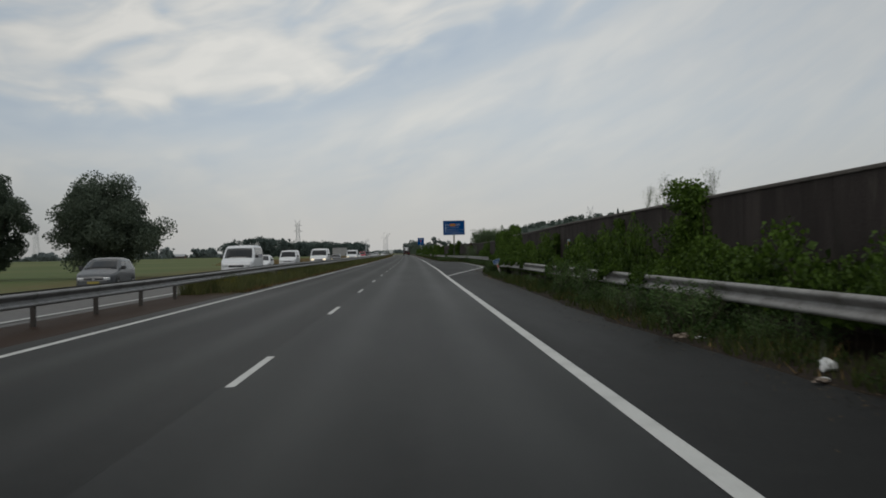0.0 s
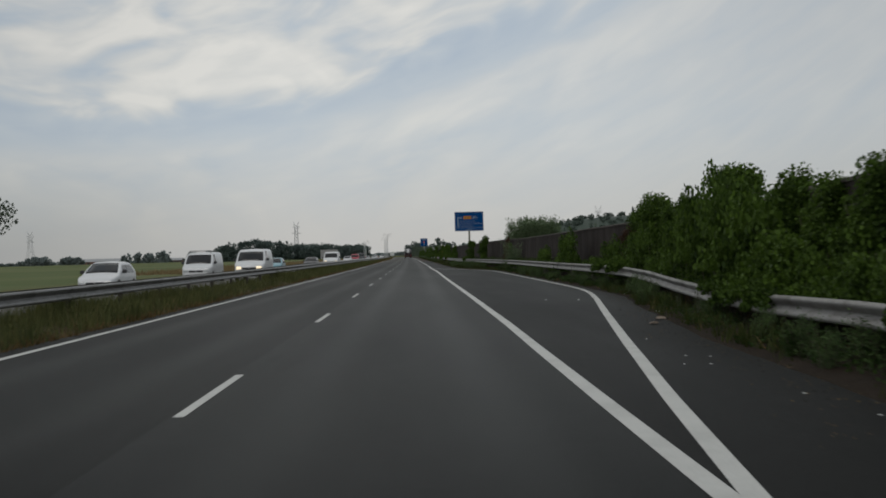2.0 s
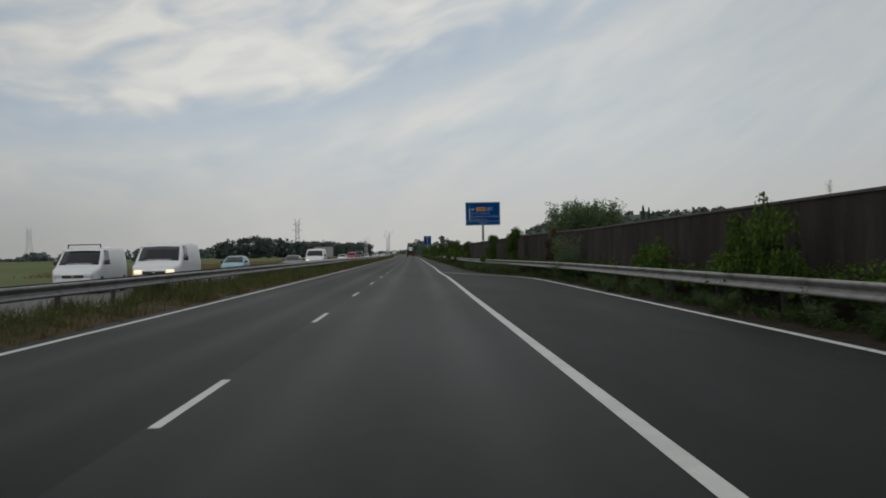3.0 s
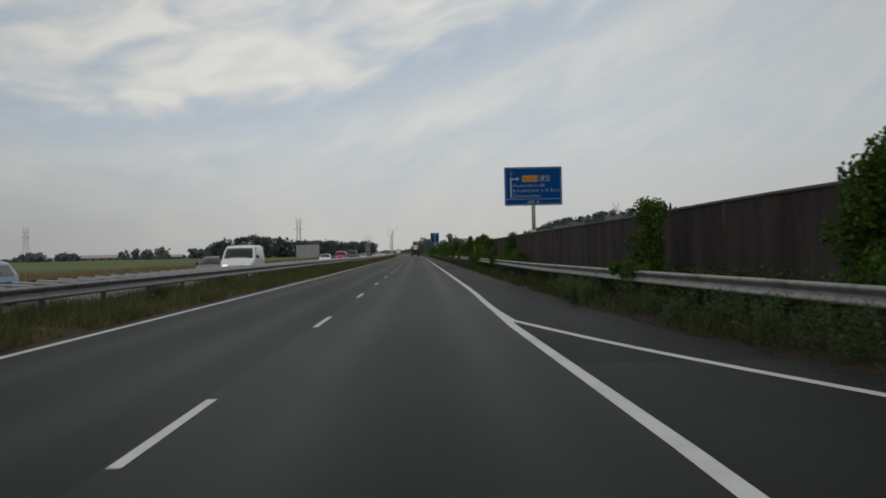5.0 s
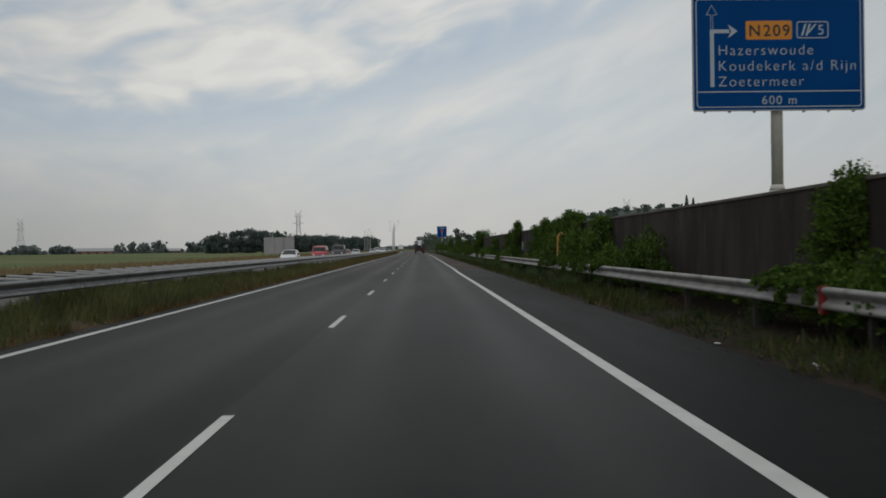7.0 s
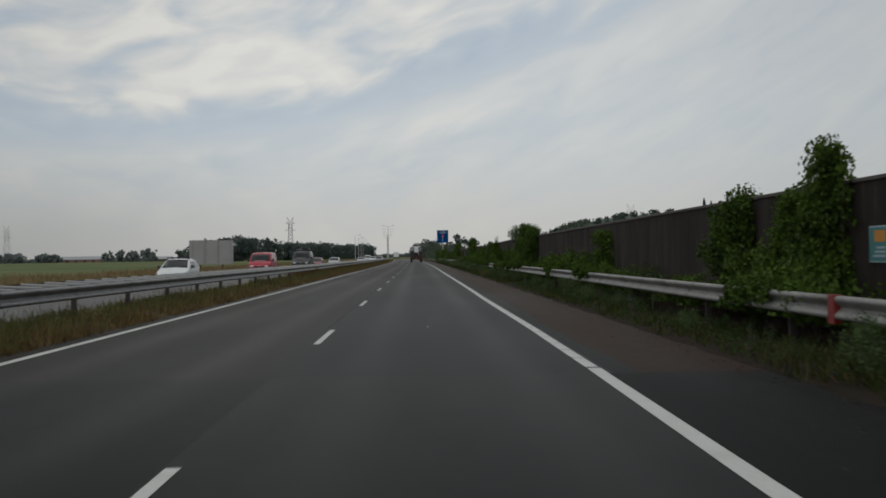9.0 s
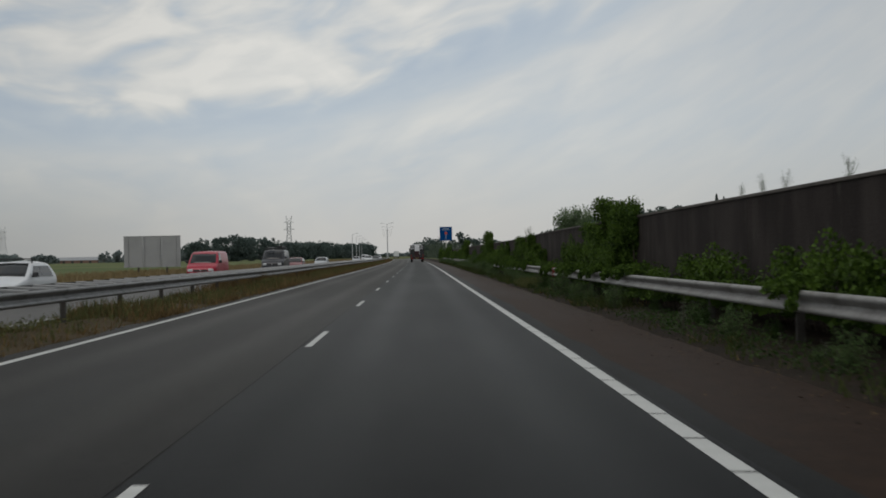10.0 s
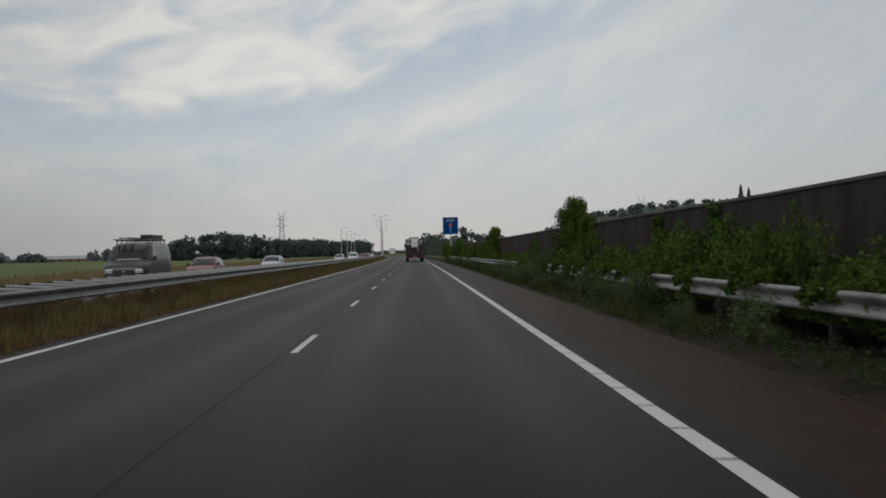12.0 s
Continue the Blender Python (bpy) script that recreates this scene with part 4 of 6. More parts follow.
LOW = [vine("climbing_vine", "low bright green creeper between barrier and wall", 1.0, 3.4, 4400, 0.064, M_VINE, 20 + k, 1.3) for k in range(4)]
TALL = [vine("climbing_vine", "tall dark green creeper hanging over the wall top", 2.5, 2.4, 11500, 0.067, M_VINE, 30 + k, 0.75, True) for k in range(3)]
COLUMN = [vine("climbing_vine", "narrow column of creeper climbing to the wall top", 2.25, 0.8, 2400, 0.075, M_VINE, 40 + k, 0.4) for k in range(2)]
RUST = vine("climbing_vine", "rust red withering creeper on the wall", 1.7, 2.2, 2600, 0.062, M_VINE_RED, 50, 0.4)
used = set()


def place(ob, m):
    if ob.name in used:
        return copy_thing(ob, m)
    used.add(ob.name)
    ob.matrix_basis = m
    return ob


rnd = random.Random(4)


def on_wall(kind, s, tall=1.0, long=1.0, out=0.0):
    room = min(1.0, (wall_d(s) - rail_d(s) + 0.1) / 1.35)
    place(kind, at(s, wall_d(s) - 0.03 - out * room, 0.05, 0, (room, long, tall)))


# low creeper along the foot of the wall: (from, to, height)
for s0, s1, hgt in ((-8, 9, 1.1), (9, 30, 1.4), (30, 39, 1.3), (42.4, 56, 1.4), (56, 76, 1.45), (86, 92, 0.9), (95.5, 98, 1.15), (105, 108, 1.2), (151, 155.5, 0.6), (183, 189, 0.8), (201, 215, 1.1), (215, 228, 1.1), (239, 246, 0.9), (258, 277, 0.75),
                    (283.5, 288, 1.0), (293, 304, 1.1), (304, 345, 1.02), (302, 334, 0.85), (345, 372, 0.9), (372, 470, 1.5)):
    s = s0
    while s < s1:
        on_wall(LOW[rnd.randrange(4)], s, hgt * rnd.uniform(0.75, 1.2), rnd.uniform(0.85, 1.15), rnd.uniform(0.05, 0.75))
        s += rnd.uniform(2.0, 2.9)
for s, tall, long in ((22.8, 1.02, 0.95), (64.0, 0.9, 0.8), (66.4, 0.97, 1.2), (68.6, 0.97, 0.8), (72.6, 1.12, 1.0), (74.4, 1.15, 1.25), (76.6, 1.0, 0.9), (78.0, 0.98, 1.0), (79.6, 1.07, 1.3), (80.9, 1.08, 1.1), (82.2, 1.1, 1.3), (83.4, 1.0, 1.0), (84.6, 0.92, 1.0), (189.3, 0.93, 0.45), (204.5, 0.5, 0.8), (208.8, 0.86, 0.8), (212, 0.74, 0.8), (214.8, 1.0, 0.8),
                      (217.6, 1.18, 1.1), (221, 1.0, 0.9), (225.4, 1.14, 1.1), (228, 0.9, 0.7), (239.8, 1.25, 1.15), (241.0, 0.96, 0.6), (243.9, 0.97, 0.9), (257.5, 0.76, 0.6), (278.1, 1.08, 0.9), (279.5, 1.17, 1.05), (281.4, 1.12, 0.9), (283.8, 0.85, 1.0), (286, 0.55, 1.0),  (334, 1.05, 0.9), (336.0, 1.2, 1.0), (338.4, 1.08, 1.0), (374.5, 1.15, 1.0), (379.5, 1.12, 1.0)):
    on_wall(TALL[int(s * 5) % 3], s, tall, long)
on_wall(TALL[0], 150.4, 0.92, 0.55, 0.5)
on_wall(TALL[1], 138.9, 1.06, 0.85, 0.55)
for s in (183.6, 185.4, 187.2):
    on_wall(LOW[rnd.randrange(4)], s, 0.8, 0.6, 0.7)
for s, tall, long in ((308.4, 0.84, 0.5), (305.8, 0.80, 0.45), (303.4, 0.98, 0.8), (301.0, 0.74, 0.9), (298.6, 0.62, 0.8)):
    on_wall(TALL[int(s * 5) % 3], s, tall, long)
for s in (30.5, 43.2, 128, 318.6, 323.5):
    on_wall(COLUMN[rnd.randrange(2)], s, rnd.uniform(0.85, 0.98))
for s, tall in ((86.4, 1.15), (87.4, 0.9), (129.2, 1.15), (130.6, 0.9), (29.2, 0.7)):
    on_wall(RUST, s, tall)

# a second row of creeper that leans on the barrier and spills over its top
for s0, s1, hgt in ((10, 15, 0.95), (21, 38, 1.05), (43, 55, 1.0), (62, 70, 1.1), (74, 84, 1.15), (95, 98, 0.9), (138, 140, 1.0), (188, 191, 0.9), (202, 218, 1.0), (238, 239.5, 0.9), (250, 260, 0.8), (276.5, 283, 1.1), (285, 289, 0.9), (297, 346, 1.08)):
    s = s0 + 0.5
    while s < s1:
        place(LOW[rnd.randrange(4)], at(s, rail_d(s) + rnd.uniform(0.30, 0.46), 0.06, 0, (0.55, rnd.uniform(0.7, 1.0), hgt * rnd.uniform(0.78, 1.12))))
        s += rnd.uniform(1.9, 3.4)



def drape(seed):
    """A pad of creeper lying on the barrier top at x = 0, with tongues hanging down its road side (-x)."""
    rng = np.random.default_rng(seed)
    thing = tagged(new("barrier_creeper"), "green creeper lying over the top of the crash barrier", "climbing plant", "creeper on the crash barrier")
    cl = [(rng.uniform(-0.10, 0.36), rng.uniform(-0.9, 0.9), BEAM_TOP + rng.uniform(-0.04, 0.10), rng.uniform(0.07, 0.15)) for k in range(18)]
    for k in range(5):
        y, reach = rng.uniform(-0.75, 0.75), rng.uniform(0.04, 0.22)
        cl += [(-0.12 - 0.03 * j, y + rng.uniform(-0.06, 0.06) * j, BEAM_TOP + 0.02 - reach * j / 3, rng.uniform(0.05, 0.10)) for j in range(4)]
    c = clumped(rng, 1900, cl, (0.9, 1.3, 0.9))
    bm = bmesh.new()
    for k in range(4):
        y = rng.uniform(-0.7, 0.7)
        tube(bm, Vector((0.34, y, 0.2)), Vector((0.2, y + 0.1, BEAM_TOP)), 0.008, 0.006, 5)
        tube(bm, Vector((0.2, y + 0.1, BEAM_TOP)), Vector((-0.14, y + 0.15, BEAM_TOP + 0.03)), 0.006, 0.004, 5)
    tagged(part("stem", bm, M_BARK, thing), kind="stuff")
    tagged(child("leaves", quads("leaves", leaves(rng, c, 0.062 * rng.uniform(0.6, 1.35, len(c)), 0.8), M_VINE), thing), kind="stuff")
    return thing


BEAM_TOP = 0.74
DRAPES = [drape(110 + k) for k in range(4)]
for s0, s1, step, tall in ((22, 36, 3.1, 1.0), (44, 54, 3.4, 1.0), (58.5, 61, 2.0, 0.98), (65.6, 70, 1.1, 1.02), (82.4, 84.2, 0.9, 1.0), (86, 87, 0.9, 1.0), (149.5, 151, 1.0, 1.0), (187.6, 189.6, 1.3, 0.97), (203, 217, 2.0, 1.0), (238.8, 239.8, 0.9, 0.97), (254, 255.4, 0.9, 1.0),
                       (262, 264, 2.0, 0.97), (272.5, 278.4, 1.7, 1.0), (280.2, 283.4, 1.3, 0.98), (286, 288, 1.8, 0.94), (294.4, 295.6, 1.0, 1.0), (297, 300, 2.2, 0.94), (300.4, 303.6, 0.9, 1.05), (305, 345, 2.5, 0.98)):
    s = s0
    while s <= s1:
        place(DRAPES[rnd.randrange(4)], at(s, rail_d(s), rail_z(s) - BEAM_TOP, 0, (1.0, rnd.uniform(0.6, 1.1), tall * rnd.uniform(0.95, 1.08))))
        s += step * rnd.uniform(0.75, 1.3)

WEEDS = [shrub("weed_bush", "grey-green bushy weed on the verge", "weed", 0.8, 0.85, 1450, 0.068, M_WEED, 60 + k, 30, 0.3, fuzz=0.07) for k in range(4)]
WEEDS += [shrub("weed_bush", "darker green leafy weed on the verge", "weed", 0.9, 0.8, 1150, 0.083, M_SHRUB, 70 + k, 18, 0.45) for k in range(3)]
SPIKES = [shrub("spike_weed", "slender upright weed with pale grey buds", "weed", 0.72, 0.24, 260, 0.040, M_BUD, 80 + k, 7, 0.4, stem_r=0.004) for k in range(3)]
for k in range(90):
    s = 4 + 340 * (k + rnd.random()) / 90
    d = edge_d(s) + 0.25 + (rail_d(s) - edge_d(s) - 0.2) * rnd.random()
    z = rnd.uniform(0.55, 1.05)
    place(SPIKES[rnd.randrange(3)], at(s, d, 0.0, rnd.uniform(0, 360), (z, z, z)))
for k in range(170):
    s = 2 + 440 * (k + rnd.random()) / 170
    if 56 < s < 62 and rnd.random() < 0.6:
        continue
    lo, hi = edge_d(s) + 0.25, rail_d(s) + 0.35
    d = lo + (hi - lo) * rnd.random() ** 0.8
    z = rnd.uniform(0.55, 1.05) * (0.55 + 0.5 * (d - lo) / (hi - lo)) * (1.0 if s < 150 or s > 205 else 0.8)
    place(WEEDS[rnd.randrange(7)], at(s, d, 0.0, rnd.uniform(0, 360), (z * rnd.uniform(0.8, 1.3), z * rnd.uniform(0.8, 1.3), z)))
# grey-green bushes that stand out of the verge: place, height factor, width factor
for s, d, z, wide in ((16.6, 5.65, 1.0, 1.4), (17.8, 5.85, 1.0, 1.3), (27, 5.9, 1.2, 1.0), (31, 6.0, 1.25, 1.0), (48.5, 5.75, 0.6, 0.8), (60.5, 6.7, 1.25, 1.0), (61.6, 5.95, 0.75, 0.8), (62.8, 6.1, 0.8, 0.75), (64.6, 6.3, 0.6, 0.8), (74.6, 7.0, 0.85, 0.8), (75.6, 7.2, 0.8, 0.8), (77.4, 7.45, 0.95, 0.75), (78.5, 7.6, 0.9, 0.8), (79.6, 7.75, 0.8, 0.9), (85, 7.85, 0.75, 0.8), (89.5, 7.9, 0.8, 0.8), (91.6, 7.9, 0.75, 0.9), (96, 7.9, 0.8, 0.9), (103, 7.95, 0.85, 0.8), (112, 7.95, 0.7, 0.8), (121.2, 8.0, 1.0, 0.8), (132.5, 7.2, 1.0, 0.75), (134, 6.8, 1.1, 0.75), (135.2, 6.6, 1.15, 0.75), (136.4, 6.4, 1.15, 0.75), (137.4, 6.3, 1.1, 0.75), (138.6, 6.1, 1.15, 0.75), (140.4, 6.1, 1.1, 0.8),
                      (142.6, 6.0, 0.9, 0.8), (144.6, 6.0, 1.0, 0.8), (149.2, 5.55, 0.85, 0.7), (150.0, 5.35, 1.0, 0.72), (151.2, 5.6, 0.9, 0.8), (152.2, 5.45, 1.0, 0.72), (154.4, 5.75, 0.8, 0.8), (157, 5.7, 0.6, 0.8), (217, 5.75, 0.8, 0.8), (222.5, 5.7, 0.7, 0.8), (228, 5.6, 0.75, 0.85), (234.6, 5.75, 0.85, 0.8), (240.5, 5.6, 0.7, 0.8),
                      (246.8, 5.55, 0.72, 0.9), (250.5, 5.7, 0.75, 0.8), (251.8, 5.8, 0.8, 0.9), (253, 5.75, 0.7, 0.8), (254.2, 5.75, 0.8, 0.8), (255.6, 5.8, 0.7, 0.9), (259, 5.7, 0.8, 0.8), (263, 5.75, 0.85, 0.8), (271.5, 5.7, 0.9, 0.8), (274.8, 5.7, 0.85, 0.75), (276.5, 5.6, 0.95, 0.75), (279.5, 5.6, 1.1, 0.8), (289.5, 5.7, 0.8, 0.8), (293.8, 5.8, 0.9, 0.8), (294.9, 5.75, 0.85, 0.8), (297.6, 5.65, 0.85, 0.8), (299.5, 5.75, 1.15, 0.85), (305, 5.6, 0.8, 0.8),
                      (311, 5.7, 0.95, 0.8), (314.5, 5.65, 0.85, 0.8), (318.3, 5.7, 1.15, 0.85), (320.5, 5.85, 1.0, 0.85), (323, 5.8, 1.2, 0.9), (326, 6.1, 1.2, 1.0), (330, 6.0, 1.2, 1.0), (336.5, 6.2, 1.5, 1.0), (338.6, 6.4, 1.7, 1.0), (340.2, 6.2, 1.4, 1.0), (344, 6.0, 1.2, 1.0), (349, 5.9, 1.2, 1.0), (354, 5.9, 1.2, 1.0)):
    place(WEEDS[rnd.randrange(4)], at(s, d, 0.0, rnd.uniform(0, 360), (z * wide * 1.15, z * wide * 1.15, z * 1.2)))
place(WEEDS[5], at(153, -4.95, 0.0, 40, (1.2, 1.2, 1.2)))

# thicker growth that hides the barrier in places
for s0, s1, n_, big in ((14, 34, 14, 1.15), (57, 63, 6, 1.1), (84, 124, 16, 0.75), (147, 156, 6, 0.85), (200, 234, 16, 1.0), (284, 300, 8, 1.0), (316, 345, 18, 1.15), (345, 440, 60, 1.25)):
    for k in range(n_):
        s = s0 + (s1 - s0) * (k + rnd.random()) / n_
        z = big * rnd.uniform(0.65, 1.1)
        place(WEEDS[rnd.randrange(7)], at(s, rail_d(s) - rnd.uniform(0.05, 0.55), 0.0, rnd.uniform(0, 360), (z * 1.1, z * 1.1, z)))

willow = shrub("willow_bush", "bushy grey-green willow growing behind the wall", "bush", 3.75, 4.2, 56000, 0.15, M_WILLOW, 12, 420, 0.34, stem_r=0.014, fuzz=0.022)
willow.matrix_basis = at(135.6, 11.3, -0.1, 0, (1.1, 1.1, 1.1))
shoot = shrub("willow_shoot", "tall bright green willow shoot in front of the barrier", "shrub", 2.1, 1.7, 5200, 0.09, M_WILLOW, 91, 26, 0.22)
shoot.matrix_basis = at(122.6, 8.5, 0.0)
sapling = shrub("sapling", "small bright green sapling behind the wall", "bush", 3.3, 1.75, 36000, 0.09, M_WILLOW, 13, 120, 0.6, top=1.0, stem_r=0.01, fuzz=0.055)
sapling.matrix_basis = at(296.8, 8.55, 0.0)
for s_, z_ in ((22.5, 0.8), (26.2, 0.9), (27.2, 0.6), (28.3, 0.75), (40.5, 0.35), (257, 0.35), (263.8, 0.5), (266.5, 0.45), (267.6, 0.5), (268.8, 0.4), (307.5, 0.7), (309.5, 0.6), (233.2, 0.4), (186, 0.3), (95, 0.3)):
    t_ = shrub("wall_top_weed", "thin feathery weed rooted on the wall top", "weed", 0.9, 0.55, 420, 0.05, M_WEED, int(s_ * 3), 11, 0.22, stem_r=0.003)
    t_.matrix_basis = at(s_, wall_d(s_) + 0.18, 2.17, 40 * s_, (z_, z_, z_))

# grass along both sides of the carriageway
rng = np.random.default_rng(7)


def turf(name, label, n, s0, s1, d_lo, d_hi, h0, h1, mat, lean=0.3, width=0.011, power=1.0, uneven=0.6):
    s = s0 + (s1 - s0) * rng.random(n) ** power
    d0 = np.array([d_lo(x) for x in s])
    d1 = np.array([d_hi(x) for x in s])
    patch = np.array([noise.noise(Vector((a * 0.35, 3.3, 0))) + 0.6 * noise.noise(Vector((a * 1.4, 7.7, 0))) for a in s])
    keep = rng.random(n) < np.clip(0.66 + 1.1 * patch, 0.10, 1)
    s, d0, d1, patch = s[keep], d0[keep], d1[keep], patch[keep]
    u = rng.random(len(s))
    base = np.array([P(a, b, 0.0) for a, b in zip(s, d0 + (d1 - d0) * u)])
    hgt = rng.uniform(h0, h1, len(s)) * np.clip(0.75 + uneven * patch, 0.25, 1.6)
    return tagged(new(name, quads(name, blades(rng, base, hgt, lean, width), mat)), label, "grass", kind="stuff")


turf("verge_grass", "tufts of green grass along the asphalt edge", 84000, -5, 420, lambda s: edge_d(s) - 0.02 + 0.3 * noise.noise(Vector((s * 0.7, 4.0, 0))), lambda s: rail_d(s) + 0.1, 0.04, 0.26, M_GRASS, uneven=1.2)
turf("verge_grass_mound", "soft bright green mound of long grass at the verge", 5200, 286.2, 291.4, lambda s: edge_d(s) + 0.15, lambda s: rail_d(s) - 0.15, 0.16, 0.46, M_MEDIAN, 0.5, uneven=0.4)
turf("verge_straw", "dead straw and stalks on the verge", 20000, -5, 420, lambda s: edge_d(s) + 0.05 + 0.4 * noise.noise(Vector((s * 0.8, 9.0, 0))), lambda s: rail_d(s) + 0.5, 0.03, 0.17, M_RUSTY, 0.9, uneven=1.3)
turf("median_grass", "green and yellowish grass under the central barrier", 95000, 38, 240, lambda s: -5.95, lambda s: -4.04, 0.12, 0.55, M_MEDIAN)
turf("median_grass", "sparser green grass among the straw of the central reserve", 40000, 240, 460, lambda s: -5.95, lambda s: -4.1, 0.14, 0.5, M_MEDIAN)
turf("median_straw", "dry yellow grass on the central reserve", 110000, 205, 560, lambda s: -5.95, lambda s: -4.02, 0.08, 0.40, M_RUSTY, 0.3)
turf("median_tall_grass", "tall olive grass filling the gap under the central barrier", 60000, 37, 222, lambda s: -6.05, lambda s: -5.2, 0.34, 0.66, M_MEDIAN, uneven=0.3)
turf("median_fringe", "short brownish grass along the edge line", 60000, 38, 420, lambda s: -4.5, lambda s: -3.96, 0.04, 0.17, M_RUSTY, 0.5, uneven=0.5)
turf("median_tall_straw", "tall straw and dull grass filling the gap under the central barrier", 82000, 284, 560, lambda s: -6.05, lambda s: -5.2, 0.40, 0.68, M_RUSTY, uneven=0.3)
turf("median_low_grass", "short grass between the two central beams", 14000, 222, 292, lambda s: -6.05, lambda s: -5.3, 0.14, 0.34, M_MEDIAN, uneven=0.3)
turf("median_stalks", "scattered dry stalks in the central grass", 9000, 38, 230, lambda s: -5.9, lambda s: -4.3, 0.12, 0.40, M_STRAW, 0.4)
turf("meadow_straw", "tall dry straw below the opposite carriageway", 100000, 150, 640, lambda s: -26.0, lambda s: -15.4, 0.2, 0.55, M_REED, 0.3, 0.03)

# a few yellow flower heads in the central grass
c_all = np.array([P(a, b, z_) for a, b, z_ in zip(rng.choice((39.5, 40.6, 42.0, 44.5, 47.0, 58.0, 233.0, 236.0, 262.0), 420) + rng.normal(size=420) * 0.5, rng.uniform(-5.3, -4.5, 420), rng.uniform(0.18, 0.42, 420))])
tagged(new("ragwort_flowers", quads("ragwort_flowers", leaves(rng, c_all, 0.04 * rng.uniform(0.6, 1.3, 420), 0.9), M_FLOWER)), "small yellow flower heads in the central grass", "flowers", kind="stuff")

# grit and dead leaf scraps along the ragged asphalt edge
def grit(name, label, n, s0, s1, size, mat):
    s = rng.uniform(s0, s1, n)
    off = np.abs(rng.normal(size=n)) * 0.45
    c = np.array([P(a, edge_d(a) + 0.15 - b, 0.006) for a, b in zip(s, off)])
    v = leaves(rng, c, size * rng.uniform(0.4, 1.5, n), 0.7)
    v = np.asarray(v, dtype=float).reshape(-1, 3)
    v[:, 2] = 0.004 + np.abs(v[:, 2] - 0.006) * 0.5
    tagged(new(name, quads(name, v, mat)), label, "debris", kind="stuff")


grit("verge_grit", "dry leaf scraps and grit along the asphalt edge", 14000, -5, 340, 0.034, M_RUSTY)
grit("dark_grit", "dark clods of soil strewn on the asphalt edge", 12000, -5, 340, 0.04, M_SOIL)


def undergrowth(name, label, n, s0, s1, d_lo, d_hi, top, leaf, mat, low=0.0):
    """A loose mat of leaves close to the ground, thicker in patches."""
    s = rng.uniform(s0, s1, n)
    patch = np.array([0.5 + 0.8 * noise.noise(Vector((a * 0.22, 11.0, 0))) + 0.5 * noise.noise(Vector((a * 0.9, 17.0, 0))) for a in s])
    keep = rng.random(n) < np.clip(1.5 * patch - 0.15, 0.04, 1)
    s, patch = s[keep], patch[keep]
    u, t = rng.random(len(s)), rng.random(len(s)) ** 0.8
    lo, hi = np.array([d_lo(a) for a in s]), np.array([d_hi(a) for a in s])
    bare = np.array([lin(a, (154, 1), (160, 0.45), (198, 0.45), (204, 1)) for a in s])
    z = low + bare * t * (top - low) * np.clip(0.45 + 0.75 * patch, 0.3, 1.25) * (0.55 + 0.45 * u)
    c = np.array([P(a, b, q) for a, b, q in zip(s, lo + (hi - lo) * u, z)])
    return tagged(new(name, quads(name, leaves(rng, c, leaf * rng.uniform(0.5, 1.4, len(c)), 0.6), mat)), label, "undergrowth", kind="stuff")


undergrowth("creeper_undergrowth", "thick leafy undergrowth between barrier and wall", 110000, -6, 400, lambda s: rail_d(s) + 0.05, lambda s: wall_d(s) - 0.05, 0.95, 0.065, M_VINE, 0.40)
undergrowth("weed_undergrowth", "tangled low weeds under the barrier", 130000, -6, 400, lambda s: edge_d(s) + 0.12 + 0.35 * noise.noise(Vector((s * 0.55, 2.0, 0))), lambda s: rail_d(s) - 0.15, 0.27, 0.045, M_SHRUB)
# an added mat of creeper leaves, hidden behind the barrier, shades the ground below
n_ = 70000
s_all = rng.uniform(-8, 420, n_)
c_all = np.array([P(a, rail_d(a) + 0.06 + (wall_d(a) - rail_d(a) - 0.09) * u, z_) for a, u, z_ in zip(s_all, rng.random(n_), rng.uniform(0.38, 0.56, n_))])
tagged(new("creeper_mat", quads("creeper_mat", leaves(rng, c_all, 0.17 * rng.uniform(0.6, 1.3, n_), 0.8), M_VINE)), "added creeper mat hidden behind the barrier to shade the ground", "undergrowth", kind="stuff")
undergrowth("median_weeds", "low green weeds along the central barrier", 36000, 40, 300, lambda s: -5.9, lambda s: -4.5, 0.38, 0.06, M_MEDIAN)

# distant woods: crowns of many clumps standing on the meadow
def woods(name, label, spots, leaf, mat, seed, n=760):
    """spots: (x, y, crown width, height)."""
    r = np.random.default_rng(seed)
    cs, ss = [], []
    for x, y, w, h in spots:
        cl = [(x + r.normal() * w * 0.24, y + r.normal() * w * 0.24, h * r.uniform(0.06, 0.88), w * r.uniform(0.13, 0.25)) for _ in range(20)]
        c = clumped(r, n, cl, (1, 1, 0.9))
        c[:, 2] = np.clip(c[:, 2] - 0.9, -0.9, h)
        cs.append(c)
        ss.append(np.full(n, leaf) * r.uniform(0.6, 1.4, n))
    return tagged(new(name, quads(name, leaves(r, np.concatenate(cs), np.concatenate(ss), 0.8), mat)), label, "trees", kind="stuff")


